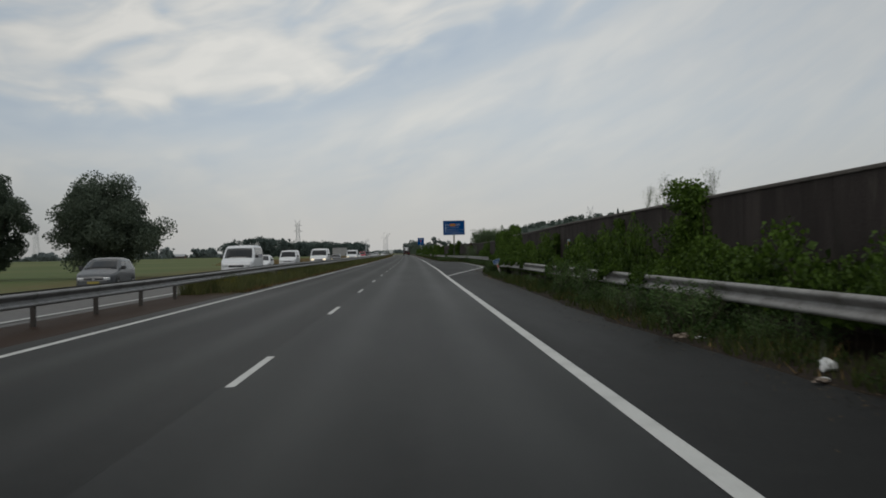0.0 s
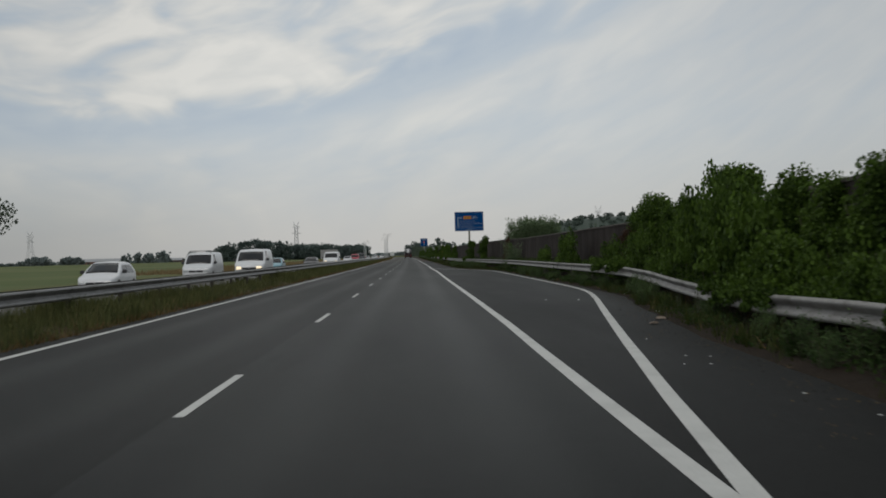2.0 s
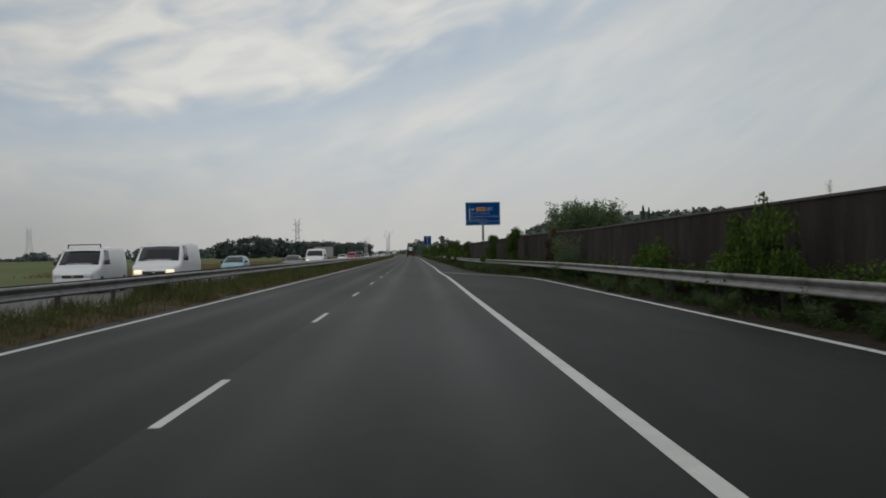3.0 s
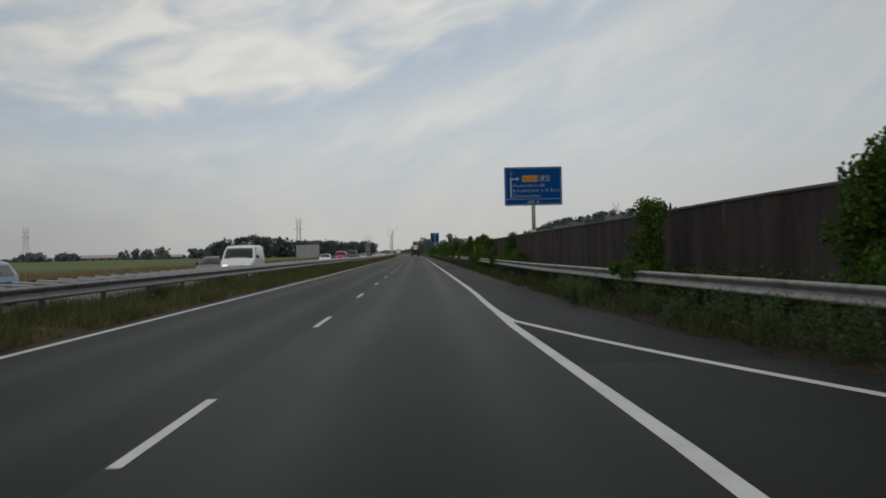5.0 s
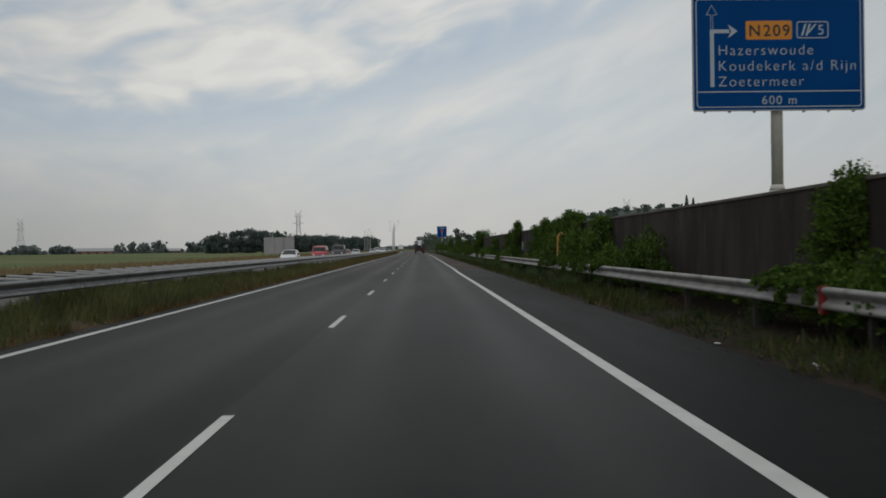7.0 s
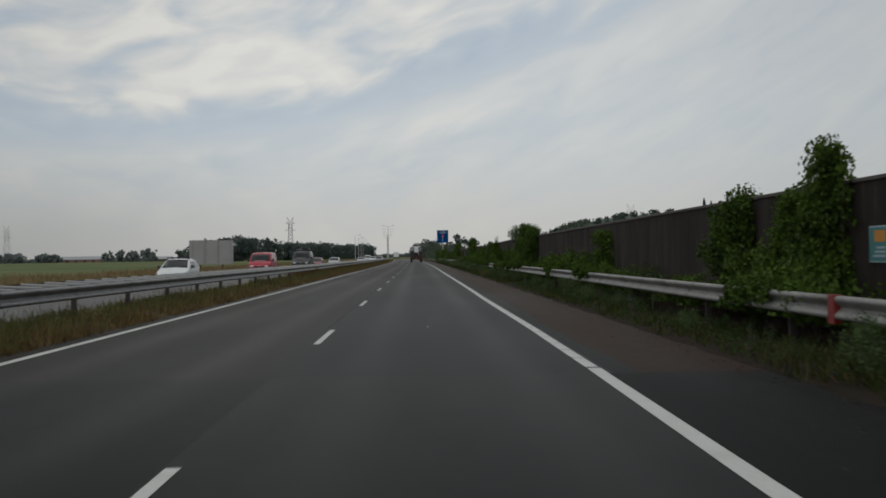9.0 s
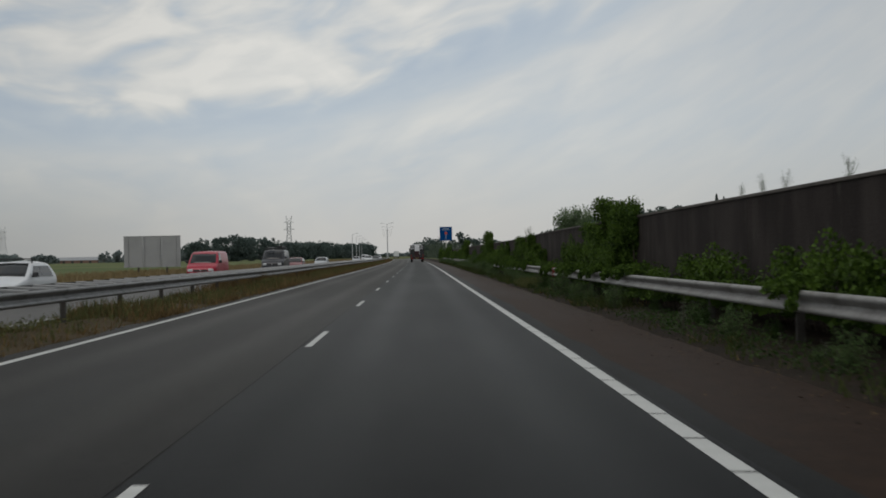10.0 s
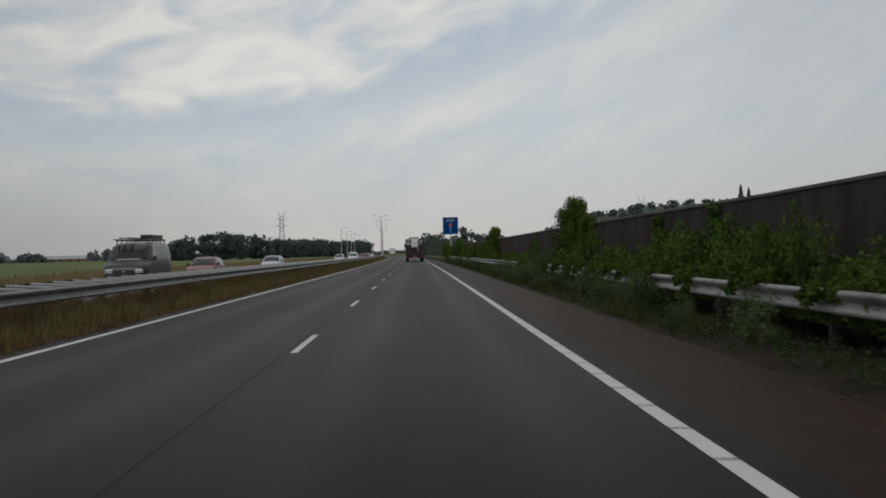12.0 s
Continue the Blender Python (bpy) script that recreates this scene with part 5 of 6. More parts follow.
r2 = random.Random(11)
spots = []
for k in range(34):
    f = k / 33
    spots.append((-196 + 74 * f + r2.uniform(-6, 6), 1110 + 120 * f + r2.uniform(0, 50), r2.uniform(12, 18), 16 + 8 * math.sin(math.pi * min(1, f * 1.15)) * r2.uniform(0.75, 1.1)))
for k in range(46):
    f = k / 45
    spots.append((-150 + 70 * f + r2.uniform(-8, 8), 1420 + 260 * f + r2.uniform(0, 60), r2.uniform(13, 19), r2.uniform(16, 22)))
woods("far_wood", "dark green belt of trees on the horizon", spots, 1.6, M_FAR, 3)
spots = []
for k in range(120):
    x = -1000 + 8.2 * k + r2.uniform(-4, 4)
    spots.append((x, 2080 + r2.uniform(0, 90), r2.uniform(12, 20), r2.uniform(4.5, 7.5)))
for x0, x1, h_ in ((-668, -634, 16), (-610, -582, 14), (-500, -425, 22), (-392, -355, 18), (-330, -300, 11)):
    for k in range(9):
        spots.append((x0 + (x1 - x0) * (k + r2.random()) / 9, 1890 + r2.uniform(0, 60), r2.uniform(12, 18), h_ * r2.uniform(0.75, 1.05)))
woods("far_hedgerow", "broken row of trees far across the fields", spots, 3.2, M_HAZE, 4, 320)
def hill_top(x):
    return lin(x, (70, -0.9), (92, 9), (112, 19), (133, 26.5), (151, 30.2), (171, 33.2), (195, 35.4), (240, 37.5), (310, 39.5), (420, 38), (500, 20), (560, -0.9))


def hill_z(x, y):
    u = min(1.0, abs(y - 1200) / 150)
    return -0.9 + (hill_top(x) + 0.9 + 0.4) * (1 - u * u * (3 - 2 * u))


# a long wooded hill far behind the wall, and two poplars in front of it
hx, hy = [60 + 8 * k for k in range(64)], [1040 + 16 * k for k in range(21)]
hv = [(x, y, hill_z(x, y)) for y in hy for x in hx]
hf = [(j * 64 + i, j * 64 + i + 1, (j + 1) * 64 + i + 1, (j + 1) * 64 + i) for j in range(20) for i in range(63)]
tagged(new("wooded_hill", mesh_from("wooded_hill", hv, hf, M_HILL, None, True)), "long low hill behind the noise wall", "hill", kind="structure")
rh = np.random.default_rng(5)
crowns = []
for k in range(900):
    x, y = rh.uniform(74, 540), rh.uniform(1062, 1225)
    crowns.append((x, y, hill_z(x, y) + rh.uniform(0.3, 2.6), rh.uniform(2.2, 4.2)))
hc = clumped(rh, 26000, crowns, (1, 1, 0.7))
tagged(new("hill_woods", quads("hill_woods", leaves(rh, hc, 2.0 * rh.uniform(0.6, 1.4, len(hc)), 0.8), M_HILL)), "dense green trees coloured for haze covering the hill", "trees", kind="stuff")


def poplar(x, y, h, w, seed):
    """A slender spire of upswept twigs round one stem."""
    r = np.random.default_rng(seed)
    t = tagged(new("poplar"), "slender dark poplar far behind the wall", "tree", "pair of poplars")
    bm = bmesh.new()
    tube(bm, (0, 0, 0), (0, 0, h * 0.9), 0.45, 0.1, 7)
    part("trunk", bm, M_BARK, t)
    z = h * (0.12 + 0.88 * r.random(2600))
    rad = w * 0.5 * np.clip(np.minimum((z / h) * 4, 2.6 * (1 - z / h) ** 0.7), 0.05, 1) * r.random(2600) ** 0.5
    a = r.uniform(0, 2 * math.pi, 2600)
    c = np.stack([rad * np.cos(a), rad * np.sin(a), z], 1)
    child("crown", quads("crown", leaves(r, c, 0.8 * r.uniform(0.6, 1.4, 2600), 0.6), M_FAR), t)
    t.matrix_basis = Matrix.Translation((x, y, -0.9))


poplar(166.7, 860, 34.2, 3.6, 1)
poplar(171.2, 861, 32.6, 3.0, 2)
spots = [(16.5, 752, 8, 12.6), (22, 757, 8, 10.5), (10.5, 758, 8, 9.5), (4, 800, 10, 11.2), (-2, 806, 9, 9), (25.5, 800, 9, 11.0), (31, 792, 9, 9), (38, 784, 10, 9), (46, 776, 10, 8.5), (55, 772, 10, 8.5)]
woods("distant_trees", "round trees coloured for haze where the road bends away", spots, 1.1, M_FAR, 9)
spots = []
for k in range(60):
    s_ = 436 + 8.5 * k
    tall_ = lin(s_, (436, 2.6), (520, 4.0), (600, 6.0), (900, 8.0))
    spots.append((*P(s_, 11 + r2.uniform(0, 9) + 0.01 * (s_ - 436))[:2], tall_ * r2.uniform(0.8, 1.2), tall_ * r2.uniform(0.7, 1.15)))
woods("roadside_trees", "green roadside trees beyond the end of the wall", spots, 0.40, M_TREE, 7)

# ---------------------------------------------------------------- vehicles
def paint(name, col, dirt=None):
    m = worn(name, col, dirt or tuple(c * 0.7 for c in col), 0.34, scale=1.2, grain=30, amount=0.35, relief=0, spec=0.35)
    m.node_tree.nodes["Principled BSDF"].inputs["Coat Weight"].default_value = 0.25
    return m


def lamp_mat(name, col, strength):
    m, nt, b = material(name)
    b.inputs["Base Color"].default_value = (*col, 1)
    b.inputs["Emission Color"].default_value = (*col, 1)
    b.inputs["Emission Strength"].default_value = strength
    b.inputs["Roughness"].default_value = 0.15
    return m


M_LIT = lamp_mat("lit_headlamp", (1.0, 0.82, 0.55), 0.8)
M_LENS = worn("lamp_glass", (0.55, 0.57, 0.58), (0.35, 0.36, 0.37), 0.12, relief=0, spec=0.8)
M_TAIL = worn("red_lamp_glass", (0.40, 0.02, 0.015), (0.25, 0.015, 0.01), 0.2, relief=0)
C_WHITE, C_GREY, C_TEAL = paint("white_paint", (0.72, 0.73, 0.74)), paint("grey_paint", (0.085, 0.09, 0.097)), paint("pale_blue_paint", (0.20, 0.38, 0.45))
C_RED, C_MAROON, C_DARK, C_SILVER = paint("red_paint", (0.40, 0.018, 0.042)), paint("maroon_paint", (0.17, 0.018, 0.022)), paint("dark_paint", (0.035, 0.036, 0.042)), paint("silver_paint", (0.45, 0.47, 0.49))


def wheel(thing, x, y, r, w=0.2):
    bm = bmesh.new()
    tube(bm, (x - w / 2, y, r), (x + w / 2, y, r), r, r, 20)
    bmesh.ops.bevel(bm, geom=[e for e in bm.edges if abs(e.calc_length()) < 0.35 * r and abs(e.verts[0].co.x - e.verts[1].co.x) < 1e-4], offset=0.03, segments=2, affect="EDGES")
    ob = part("tyre", bm, M_RUBBER, thing)
    bm = bmesh.new()
    sx = 1 if x > 0 else -1
    tube(bm, (x + sx * (w / 2 - 0.03), y, r), (x + sx * (w / 2 + 0.006), y, r), r * 0.66, r * 0.60, 16)
    part("rim", bm, M_RIM, ob)


def solid_patch(rows, drop):
    """A plate over a grid of points (rows of equal length), its rim folded down by the vector drop."""
    bm = bmesh.new()
    g = [[bm.verts.new(p) for p in r] for r in rows]
    low = [[bm.verts.new(Vector(p) + drop) for p in r] for r in rows]
    m_, n_ = len(g), len(g[0])
    for a in range(m_ - 1):
        for b in range(n_ - 1):
            bm.faces.new((g[a][b], g[a][b + 1], g[a + 1][b + 1], g[a + 1][b]))
    rim = [(0, b) for b in range(n_)] + [(a, n_ - 1) for a in range(1, m_)] + [(m_ - 1, b) for b in range(n_ - 2, -1, -1)] + [(a, 0) for a in range(m_ - 2, 0, -1)]
    for (a, b), (c, d) in zip(rim, rim[1:] + rim[:1]):
        bm.faces.new((g[a][b], low[a][b], low[c][d], g[c][d]))
    bmesh.ops.recalc_face_normals(bm, faces=bm.faces[:])
    return bm


def vehicle(name, label, mat, W, H, top, belt, roof_w, screen, rear, sides, lit=False, r=0.31, rack="", bumper=None):
    """A road vehicle, its front at y = 0 towards -y. top: the upper outline (y, z) from nose to tail; screen, rear: where the windscreen and the rear window run; sides: (start, end, lean) of each side window."""
    car = tagged(new(name), label, "van" if "van" in name else "car", "vehicles on the opposite carriageway")
    L, w, low = top[-1][0], W / 2, 0.21

    def top_z(y):
        return lin(y, *top)

    def half(y, z):
        k = lin(y, (0, 0.66), (0.05, 0.80), (0.18, 0.92), (0.45, 0.985), (0.9, 1.0), (L - 0.6, 1.0), (L - 0.15, 0.95), (L, 0.86))
        up = max(0.0, min(1.0, (z - belt) / (H - belt)))
        return w * k * (1 - (1 - roof_w) * up ** 1.25) * lin(z, (0.2, 0.94), (0.42, 1.0), (belt - 0.1, 1.0), (belt, 0.985), (H, 0.985))

    ys = sorted({round(y, 3) for y, _ in top} | {round(L * k / 16, 3) for k in range(17)})
    bm, rings = bmesh.new(), []
    for y in ys:
        zt = top_z(y)
        pts = []
        for f, g in ((0, 0.9), (0.06, 1), (0.2, 1), (0.4, 1), (0.58, 1), (0.72, 1), (0.84, 1), (0.92, 0.99), (0.97, 0.955), (1.0, 0.87)):
            z = low + (zt - low) * f
            pts.append((half(y, z) * g, z))
        pts.append((0.0, zt + 0.025))
        pts += [(-x, z) for x, z in reversed(pts[:-1])]
        rings.append([bm.verts.new((x, y, z)) for x, z in pts])
    n = len(rings[0])
    for a, b in zip(rings, rings[1:]):
        for k in range(n):
            bm.faces.new((a[k], b[k], b[(k + 1) % n], a[(k + 1) % n]))
    bm.faces.new(rings[0])
    bm.faces.new(rings[-1][::-1])
    bmesh.ops.recalc_face_normals(bm, faces=bm.faces[:])
    body = part("body", bm, mat, car, smooth=True)
    for part_name, (ya, yb), note in (("windscreen", screen, "dark windscreen"), ("rear_window", rear, "dark rear window")):
        rows = []
        for k in range(5):
            y = ya + (yb - ya) * k / 4
            z = top_z(y)
            rows.append([(f * half(y, z) * 0.86, y, z + 0.012 + 0.025 * (1 - abs(f)) ) for f in (-1, -0.6, -0.2, 0.2, 0.6, 1)])
        part(part_name, solid_patch(rows, Vector((0, 0, -0.04))), M_GLASSY, car, note, smooth=True)
    z0, z1 = belt + 0.03, H - 0.15
    for a, b, lean in sides:
        for sx in (1, -1):
            rows = []
            for k in range(4):
                z = z0 + (z1 - z0) * k / 3
                ya, yb = a + lean[0] * k / 3, b + lean[1] * k / 3
                rows.append([(sx * (half(y, z) + 0.012), y, z) for y in (ya, ya + (yb - ya) / 3, ya + (yb - ya) * 2 / 3, yb)])
            part("side_window", solid_patch(rows, Vector((-sx * 0.04, 0, 0))), M_GLASSY, car, "dark side window")
    for x in (-w + 0.09, w - 0.09):
        for y in (0.78, L - 0.78):
            wheel(car, x, y, r)
    nose = top_z(0.12)
    part("grille", boxed(-w * 0.46, w * 0.46, -0.014, 0.05, nose * 0.70, nose * 0.82, bevel=0.01), M_TRIM, car, "black grille")
    part("badge", boxed(-0.05, 0.05, -0.022, -0.012, nose * 0.73, nose * 0.80, bevel=0.01), M_RIM, car, "round chrome badge")
    bump_me = boxed(-w * 0.70, w * 0.70, -0.03, 0.10, 0.30, 0.52, bevel=0.03)
    part("bumper", bump_me, bumper or mat, car)
    part("lower_grille", boxed(-w * 0.60, w * 0.60, -0.038, 0.06, 0.24, 0.33, bevel=0.01), M_TRIM, car, "black lower air intake")
    for sx in (1, -1):
        x = sx * w * 0.66
        part("headlamp", boxed(x - w * 0.17, x + w * 0.17, 0.0, 0.20, nose * 0.70, nose * 0.88, bevel=0.04), M_LIT if lit else M_LENS, car, "lit headlamp" if lit else "clear headlamp")
        x = sx * (half(screen[0] + 0.3, belt) + 0.10)
        bm = boxed(x - 0.09, x + 0.09, screen[0] + 0.28, screen[0] + 0.40, belt + 0.02, belt + 0.19, bevel=0.03)
        box(bm, min(x, x - sx * 0.2), max(x, x - sx * 0.2), screen[0] + 0.32, screen[0] + 0.36, belt + 0.04, belt + 0.08)
        part("mirror", bm, M_TRIM, car, "black door mirror")
        x = sx * w * 0.78
        part("tail_lamp", boxed(x - 0.08, x + 0.08, L - 0.10, L + 0.012, belt - 0.25, belt - 0.02, bevel=0.02), M_TAIL, car, "red tail lamp")
        x = sx * half(L / 2, 0.26)
        part("sill_trim", boxed(x - 0.02, x + 0.015, 1.2, L - 1.2, 0.2, 0.29), M_TRIM, car)
        for y in (0.78, L - 0.78):
            bm = bmesh.new()
            x = sx * (half(y, 0.45) + 0.002)
            tube(bm, (x - sx * 0.05, y, r + 0.02), (x + sx * 0.006, y, r + 0.02), r * 1.17, r * 1.17, 18)
            part("wheel_arch", bm, M_TRIM, car, "dark wheel arch")
    part("plate", boxed(-0.26, 0.26, -0.045, -0.032, 0.36, 0.47), M_PLATE, car, "yellow plate")
    if rack:
        y0, y1 = screen[1] + 0.15, L - 0.35
        bars = (y0 + 0.1,) if rack == "bar" else tuple(y0 + (y1 - y0) * k / 4 for k in range(5))
        for y in bars:
            bm = boxed(-w * 0.72, w * 0.72, y - 0.025, y + 0.025, H + 0.07, H + 0.11)
            for x in (-w * 0.70, w * 0.70):
                box(bm, x - 0.02, x + 0.02, y - 0.025, y + 0.025, H - 0.05, H + 0.08)
            part("roof_bar", bm, M_TRIM, car, "black roof bar")
        if rack == "load":
            for x in (-w * 0.72, w * 0.72):
                part("rack_rail", boxed(x - 0.02, x + 0.02, y0 - 0.5, y1 + 0.1, H + 0.11, H + 0.15), M_TRIM, car)
            bm = bmesh.new()
            for x in (-0.45, -0.1):
                box(bm, x - 0.03, x + 0.03, y0 - 0.4, y1, H + 0.15, H + 0.22)
            for k in range(9):
                y = y0 - 0.3 + (y1 - y0 + 0.2) * k / 8
                box(bm, -0.45, -0.1, y - 0.02, y + 0.02, H + 0.17, H + 0.20)
            part("ladder", bm, M_ALU, car, "aluminium ladder on the rack")
            part("load_box", boxed(0.1, 0.6, y0 + 0.9, y1, H + 0.15, H + 0.34, bevel=0.03), M_TRIM, car, "dark load tube")
    return car


def hatch(label, mat, **kw):
    return vehicle("hatchback_car", label, mat, 1.70, 1.47, [(0, 0.52), (0.03, 0.66), (0.15, 0.75), (0.5, 0.85), (0.88, 0.93), (1.02, 0.98), (1.78, 1.41), (2.15, 1.465), (2.7, 1.47), (3.4, 1.41), (3.78, 1.08), (3.95, 0.93), (4.0, 0.6)],
                   0.93, 0.76, (1.02, 1.76), (3.44, 3.80), [(1.32, 2.22, (0.50, 0.0)), (2.29, 3.35, (0.0, -0.16))], **kw)


def estate(label, mat, **kw):
    return vehicle("estate_car", label, mat, 1.76, 1.45, [(0, 0.48), (0.04, 0.62), (0.2, 0.71), (0.7, 0.83), (1.15, 0.90), (1.25, 0.94), (2.05, 1.38), (2.45, 1.445), (3.2, 1.45), (4.05, 1.39), (4.42, 1.02), (4.55, 0.9), (4.6, 0.55)],
                   0.91, 0.76, (1.25, 2.03), (4.08, 4.42), [(1.58, 2.55, (0.48, 0.0)), (2.62, 3.95, (0.0, -0.2))], **kw)


def van(label, mat, windows=1, **kw):
    side = [(1.18, 2.0, (0.36, 0.0))] + [(2.12 + 0.86 * k, 2.88 + 0.86 * k, (0.0, 0.0)) for k in range(3)][:windows - 1]
    return vehicle("delivery_van", label, mat, 1.92, 1.95, [(0, 0.55), (0.03, 0.82), (0.12, 0.97), (0.45, 1.08), (0.74, 1.17), (0.80, 1.20), (1.42, 1.80), (1.75, 1.92), (3.2, 1.95), (4.72, 1.93), (4.87, 1.83), (4.9, 0.6)],
                   1.18, 0.87, (0.80, 1.38), (4.74, 4.86), side, r=0.33, bumper=M_TRIM, **kw)


FAST, SLOW = -8.5, -12.0
hatch("dark grey hatchback on the opposite carriageway", C_GREY).matrix_basis = at(48, SLOW, -0.18)
van("white minibus van with a short sloping nose", C_WHITE, 4).matrix_basis = at(64, FAST, -0.07)
hatch("white hatchback beside the central barrier", C_WHITE).matrix_basis = at(98, SLOW, -0.18)
van("white delivery van with a roof bar", C_WHITE, rack="bar").matrix_basis = at(119.5, SLOW, -0.18)
van("white older van with lit headlamps", C_WHITE, lit=True).matrix_basis = at(118.5, FAST, -0.07)
hatch("pale blue small hatchback on the opposite carriageway", C_TEAL).matrix_basis = at(156.5, SLOW, -0.18)
estate("dark grey car with its headlamps lit", C_DARK, lit=True).matrix_basis = at(195, SLOW, -0.18)
van("white van with lit headlamps beside a dark car", C_WHITE, lit=True).matrix_basis = at(185.5, FAST, -0.07)
hatch("white hatchback with a lit headlamp and a roof bar", C_WHITE, lit=True, rack="bar").matrix_basis = at(283, SLOW, -0.18)
van("faded red van on the opposite carriageway", C_RED).matrix_basis = at(315.5, SLOW, -0.18)
estate("maroon estate car with lit headlamps", C_MAROON, lit=True).matrix_basis = at(365, SLOW, -0.18)
estate("silver car behind the maroon one", C_SILVER).matrix_basis = at(398, SLOW, -0.18)
van("dark grey van with a loaded roof rack", C_DARK, rack="load").matrix_basis = at(348, SLOW, -0.18, 0, (1.1, 1.1, 1.14))
for s_, d_, f_, c_, l_ in ((480, FAST, hatch, C_WHITE, "white car far along the opposite carriageway"), (498, SLOW, estate, C_SILVER, "silver car far along the opposite carriageway"), (540, FAST, estate, C_DARK, "dark car in the distant traffic"),
                           (556, SLOW, van, C_WHITE, "white van in the distant traffic"), (590, FAST, hatch, C_WHITE, "white car in the distant traffic"), (622, SLOW, hatch, C_RED, "red car in the distant traffic")):
    f_(l_, c_).matrix_basis = at(s_, d_, 0.03 * (d_ + 5.98))


def low_loader():
    """A low-loader trailer seen from behind, its ramps folded up, with its tractor in front."""
    t = tagged(new("low_loader_truck"), "dark red low-loader lorry with two folded black ramps", "lorry")
    red = paint("trailer_red", (0.034, 0.008, 0.010))
    part("trailer_bed", boxed(-1.25, 1.25, 0.3, 10.5, 0.85, 1.08, bevel=0.02), red, t)
    part("gooseneck", boxed(-0.7, 0.7, 10.3, 13.0, 1.05, 1.45, bevel=0.04), red, t)
    part("rear_beam", boxed(-1.27, 1.27, 0.12, 0.4, 0.55, 1.0, bevel=0.02), red, t)
    for sx in (1, -1):
        x = sx * 0.86
        bm = bmesh.new()
        for e in (-0.36, 0.36):
            box(bm, x + e - 0.05, x + e + 0.05, 0.0, 0.16, 0.95, 3.15, 0.012)
        for k in range(8):
            box(bm, x - 0.33, x + 0.33, 0.04, 0.12, 1.1 + 0.27 * k, 1.17 + 0.27 * k)
        box(bm, x - 0.33, x + 0.33, 0.03, 0.10, 2.6, 3.15)
        box(bm, x - 0.33, x + 0.33, 0.10, 0.14, 0.95, 2.4)
        part("ramp", bm, M_TRIM, t, "black folded loading ramp")
        part("warning_board", boxed(x - 0.26, x + 0.26, -0.02, 0.02, 2.72, 3.02), M_ALU, t, "pale warning board")
        part("tail_lamp", boxed(sx * 1.02 - 0.18, sx * 1.02 + 0.18, 0.09, 0.13, 0.66, 0.80), M_TAIL, t, "red tail lamp")
        part("marker_board", boxed(sx * 1.13 - 0.12, sx * 1.13 + 0.12, 0.07, 0.11, 1.05, 1.45), M_TAIL, t, "red reflective board")
        for y in (1.6, 2.9, 4.2):
            wheel(t, sx * 1.03, y, 0.48, 0.4)
        for y in (11.2, 12.4, 15.6):
            wheel(t, sx * 1.03, y, 0.5, 0.36)
    part("plate", boxed(-0.26, 0.26, 0.09, 0.115, 0.70, 0.81), M_PLATE, t, "yellow plate")
    part("winch_box", boxed(-0.5, 0.5, 9.0, 10.2, 1.08, 2.1, bevel=0.04), red, t)
    part("tractor_frame", boxed(-0.5, 0.5, 10.4, 16.5, 0.6, 1.0), M_TRIM, t)
    cab = part("tractor_cab", boxed(-1.22, 1.22, 14.2, 16.4, 0.75, 3.1, bevel=0.12), C_WHITE, t, "white tractor cab")
    part("roof_fairing", boxed(-1.0, 1.0, 14.4, 15.8, 3.1, 3.45, bevel=0.1), C_WHITE, cab)
    part("beacon_bar", boxed(-0.75, 0.75, 14.6, 14.9, 3.45, 3.62, bevel=0.03), M_TRIM, cab, "dark beacon bar")
    part("exhaust_stack", tube(bmesh.new(), (0.95, 14.0, 1.0), (0.95, 14.0, 3.2), 0.07, 0.07, 10), M_RIM, t)
    for sx in (1, -1):
        part("cab_mirror", boxed(sx * 1.38 - 0.1, sx * 1.38 + 0.1, 16.2, 16.3, 2.0, 2.7, bevel=0.03), M_TRIM, cab, "tall black mirror")
    t.matrix_basis = at(447, 1.75)


low_loader()


def box_lorry():
    t = tagged(new("box_lorry"), "white box lorry far ahead in the outer lane", "lorry")
    part("cargo_box", boxed(-1.25, 1.25, 0, 7.2, 1.0, 3.5, bevel=0.04), C_WHITE, t)
    part("chassis", boxed(-0.5, 0.5, 0.2, 9.2, 0.6, 1.0), M_TRIM, t)
    part("cab", boxed(-1.2, 1.2, 7.4, 9.4, 0.7, 2.9, bevel=0.12), C_WHITE, t)
    part("rear_bumper", boxed(-1.2, 1.2, -0.05, 0.05, 0.5, 0.68), M_TRIM, t)
    for sx in (1, -1):
        part("rear_door", boxed(min(0, sx * 1.18) + 0.02, max(0, sx * 1.18) - 0.02, -0.03, 0.0, 1.05, 3.4, bevel=0.01), C_WHITE, t)
        part("tail_lamp", boxed(sx * 1.0 - 0.15, sx * 1.0 + 0.15, -0.07, -0.05, 0.55, 0.65), M_TAIL, t, "red tail lamp")
        for y in (1.5, 8.2):
            wheel(t, sx * 1.03, y, 0.48, 0.3)
    t.matrix_basis = at(760, -1.75)


box_lorry()

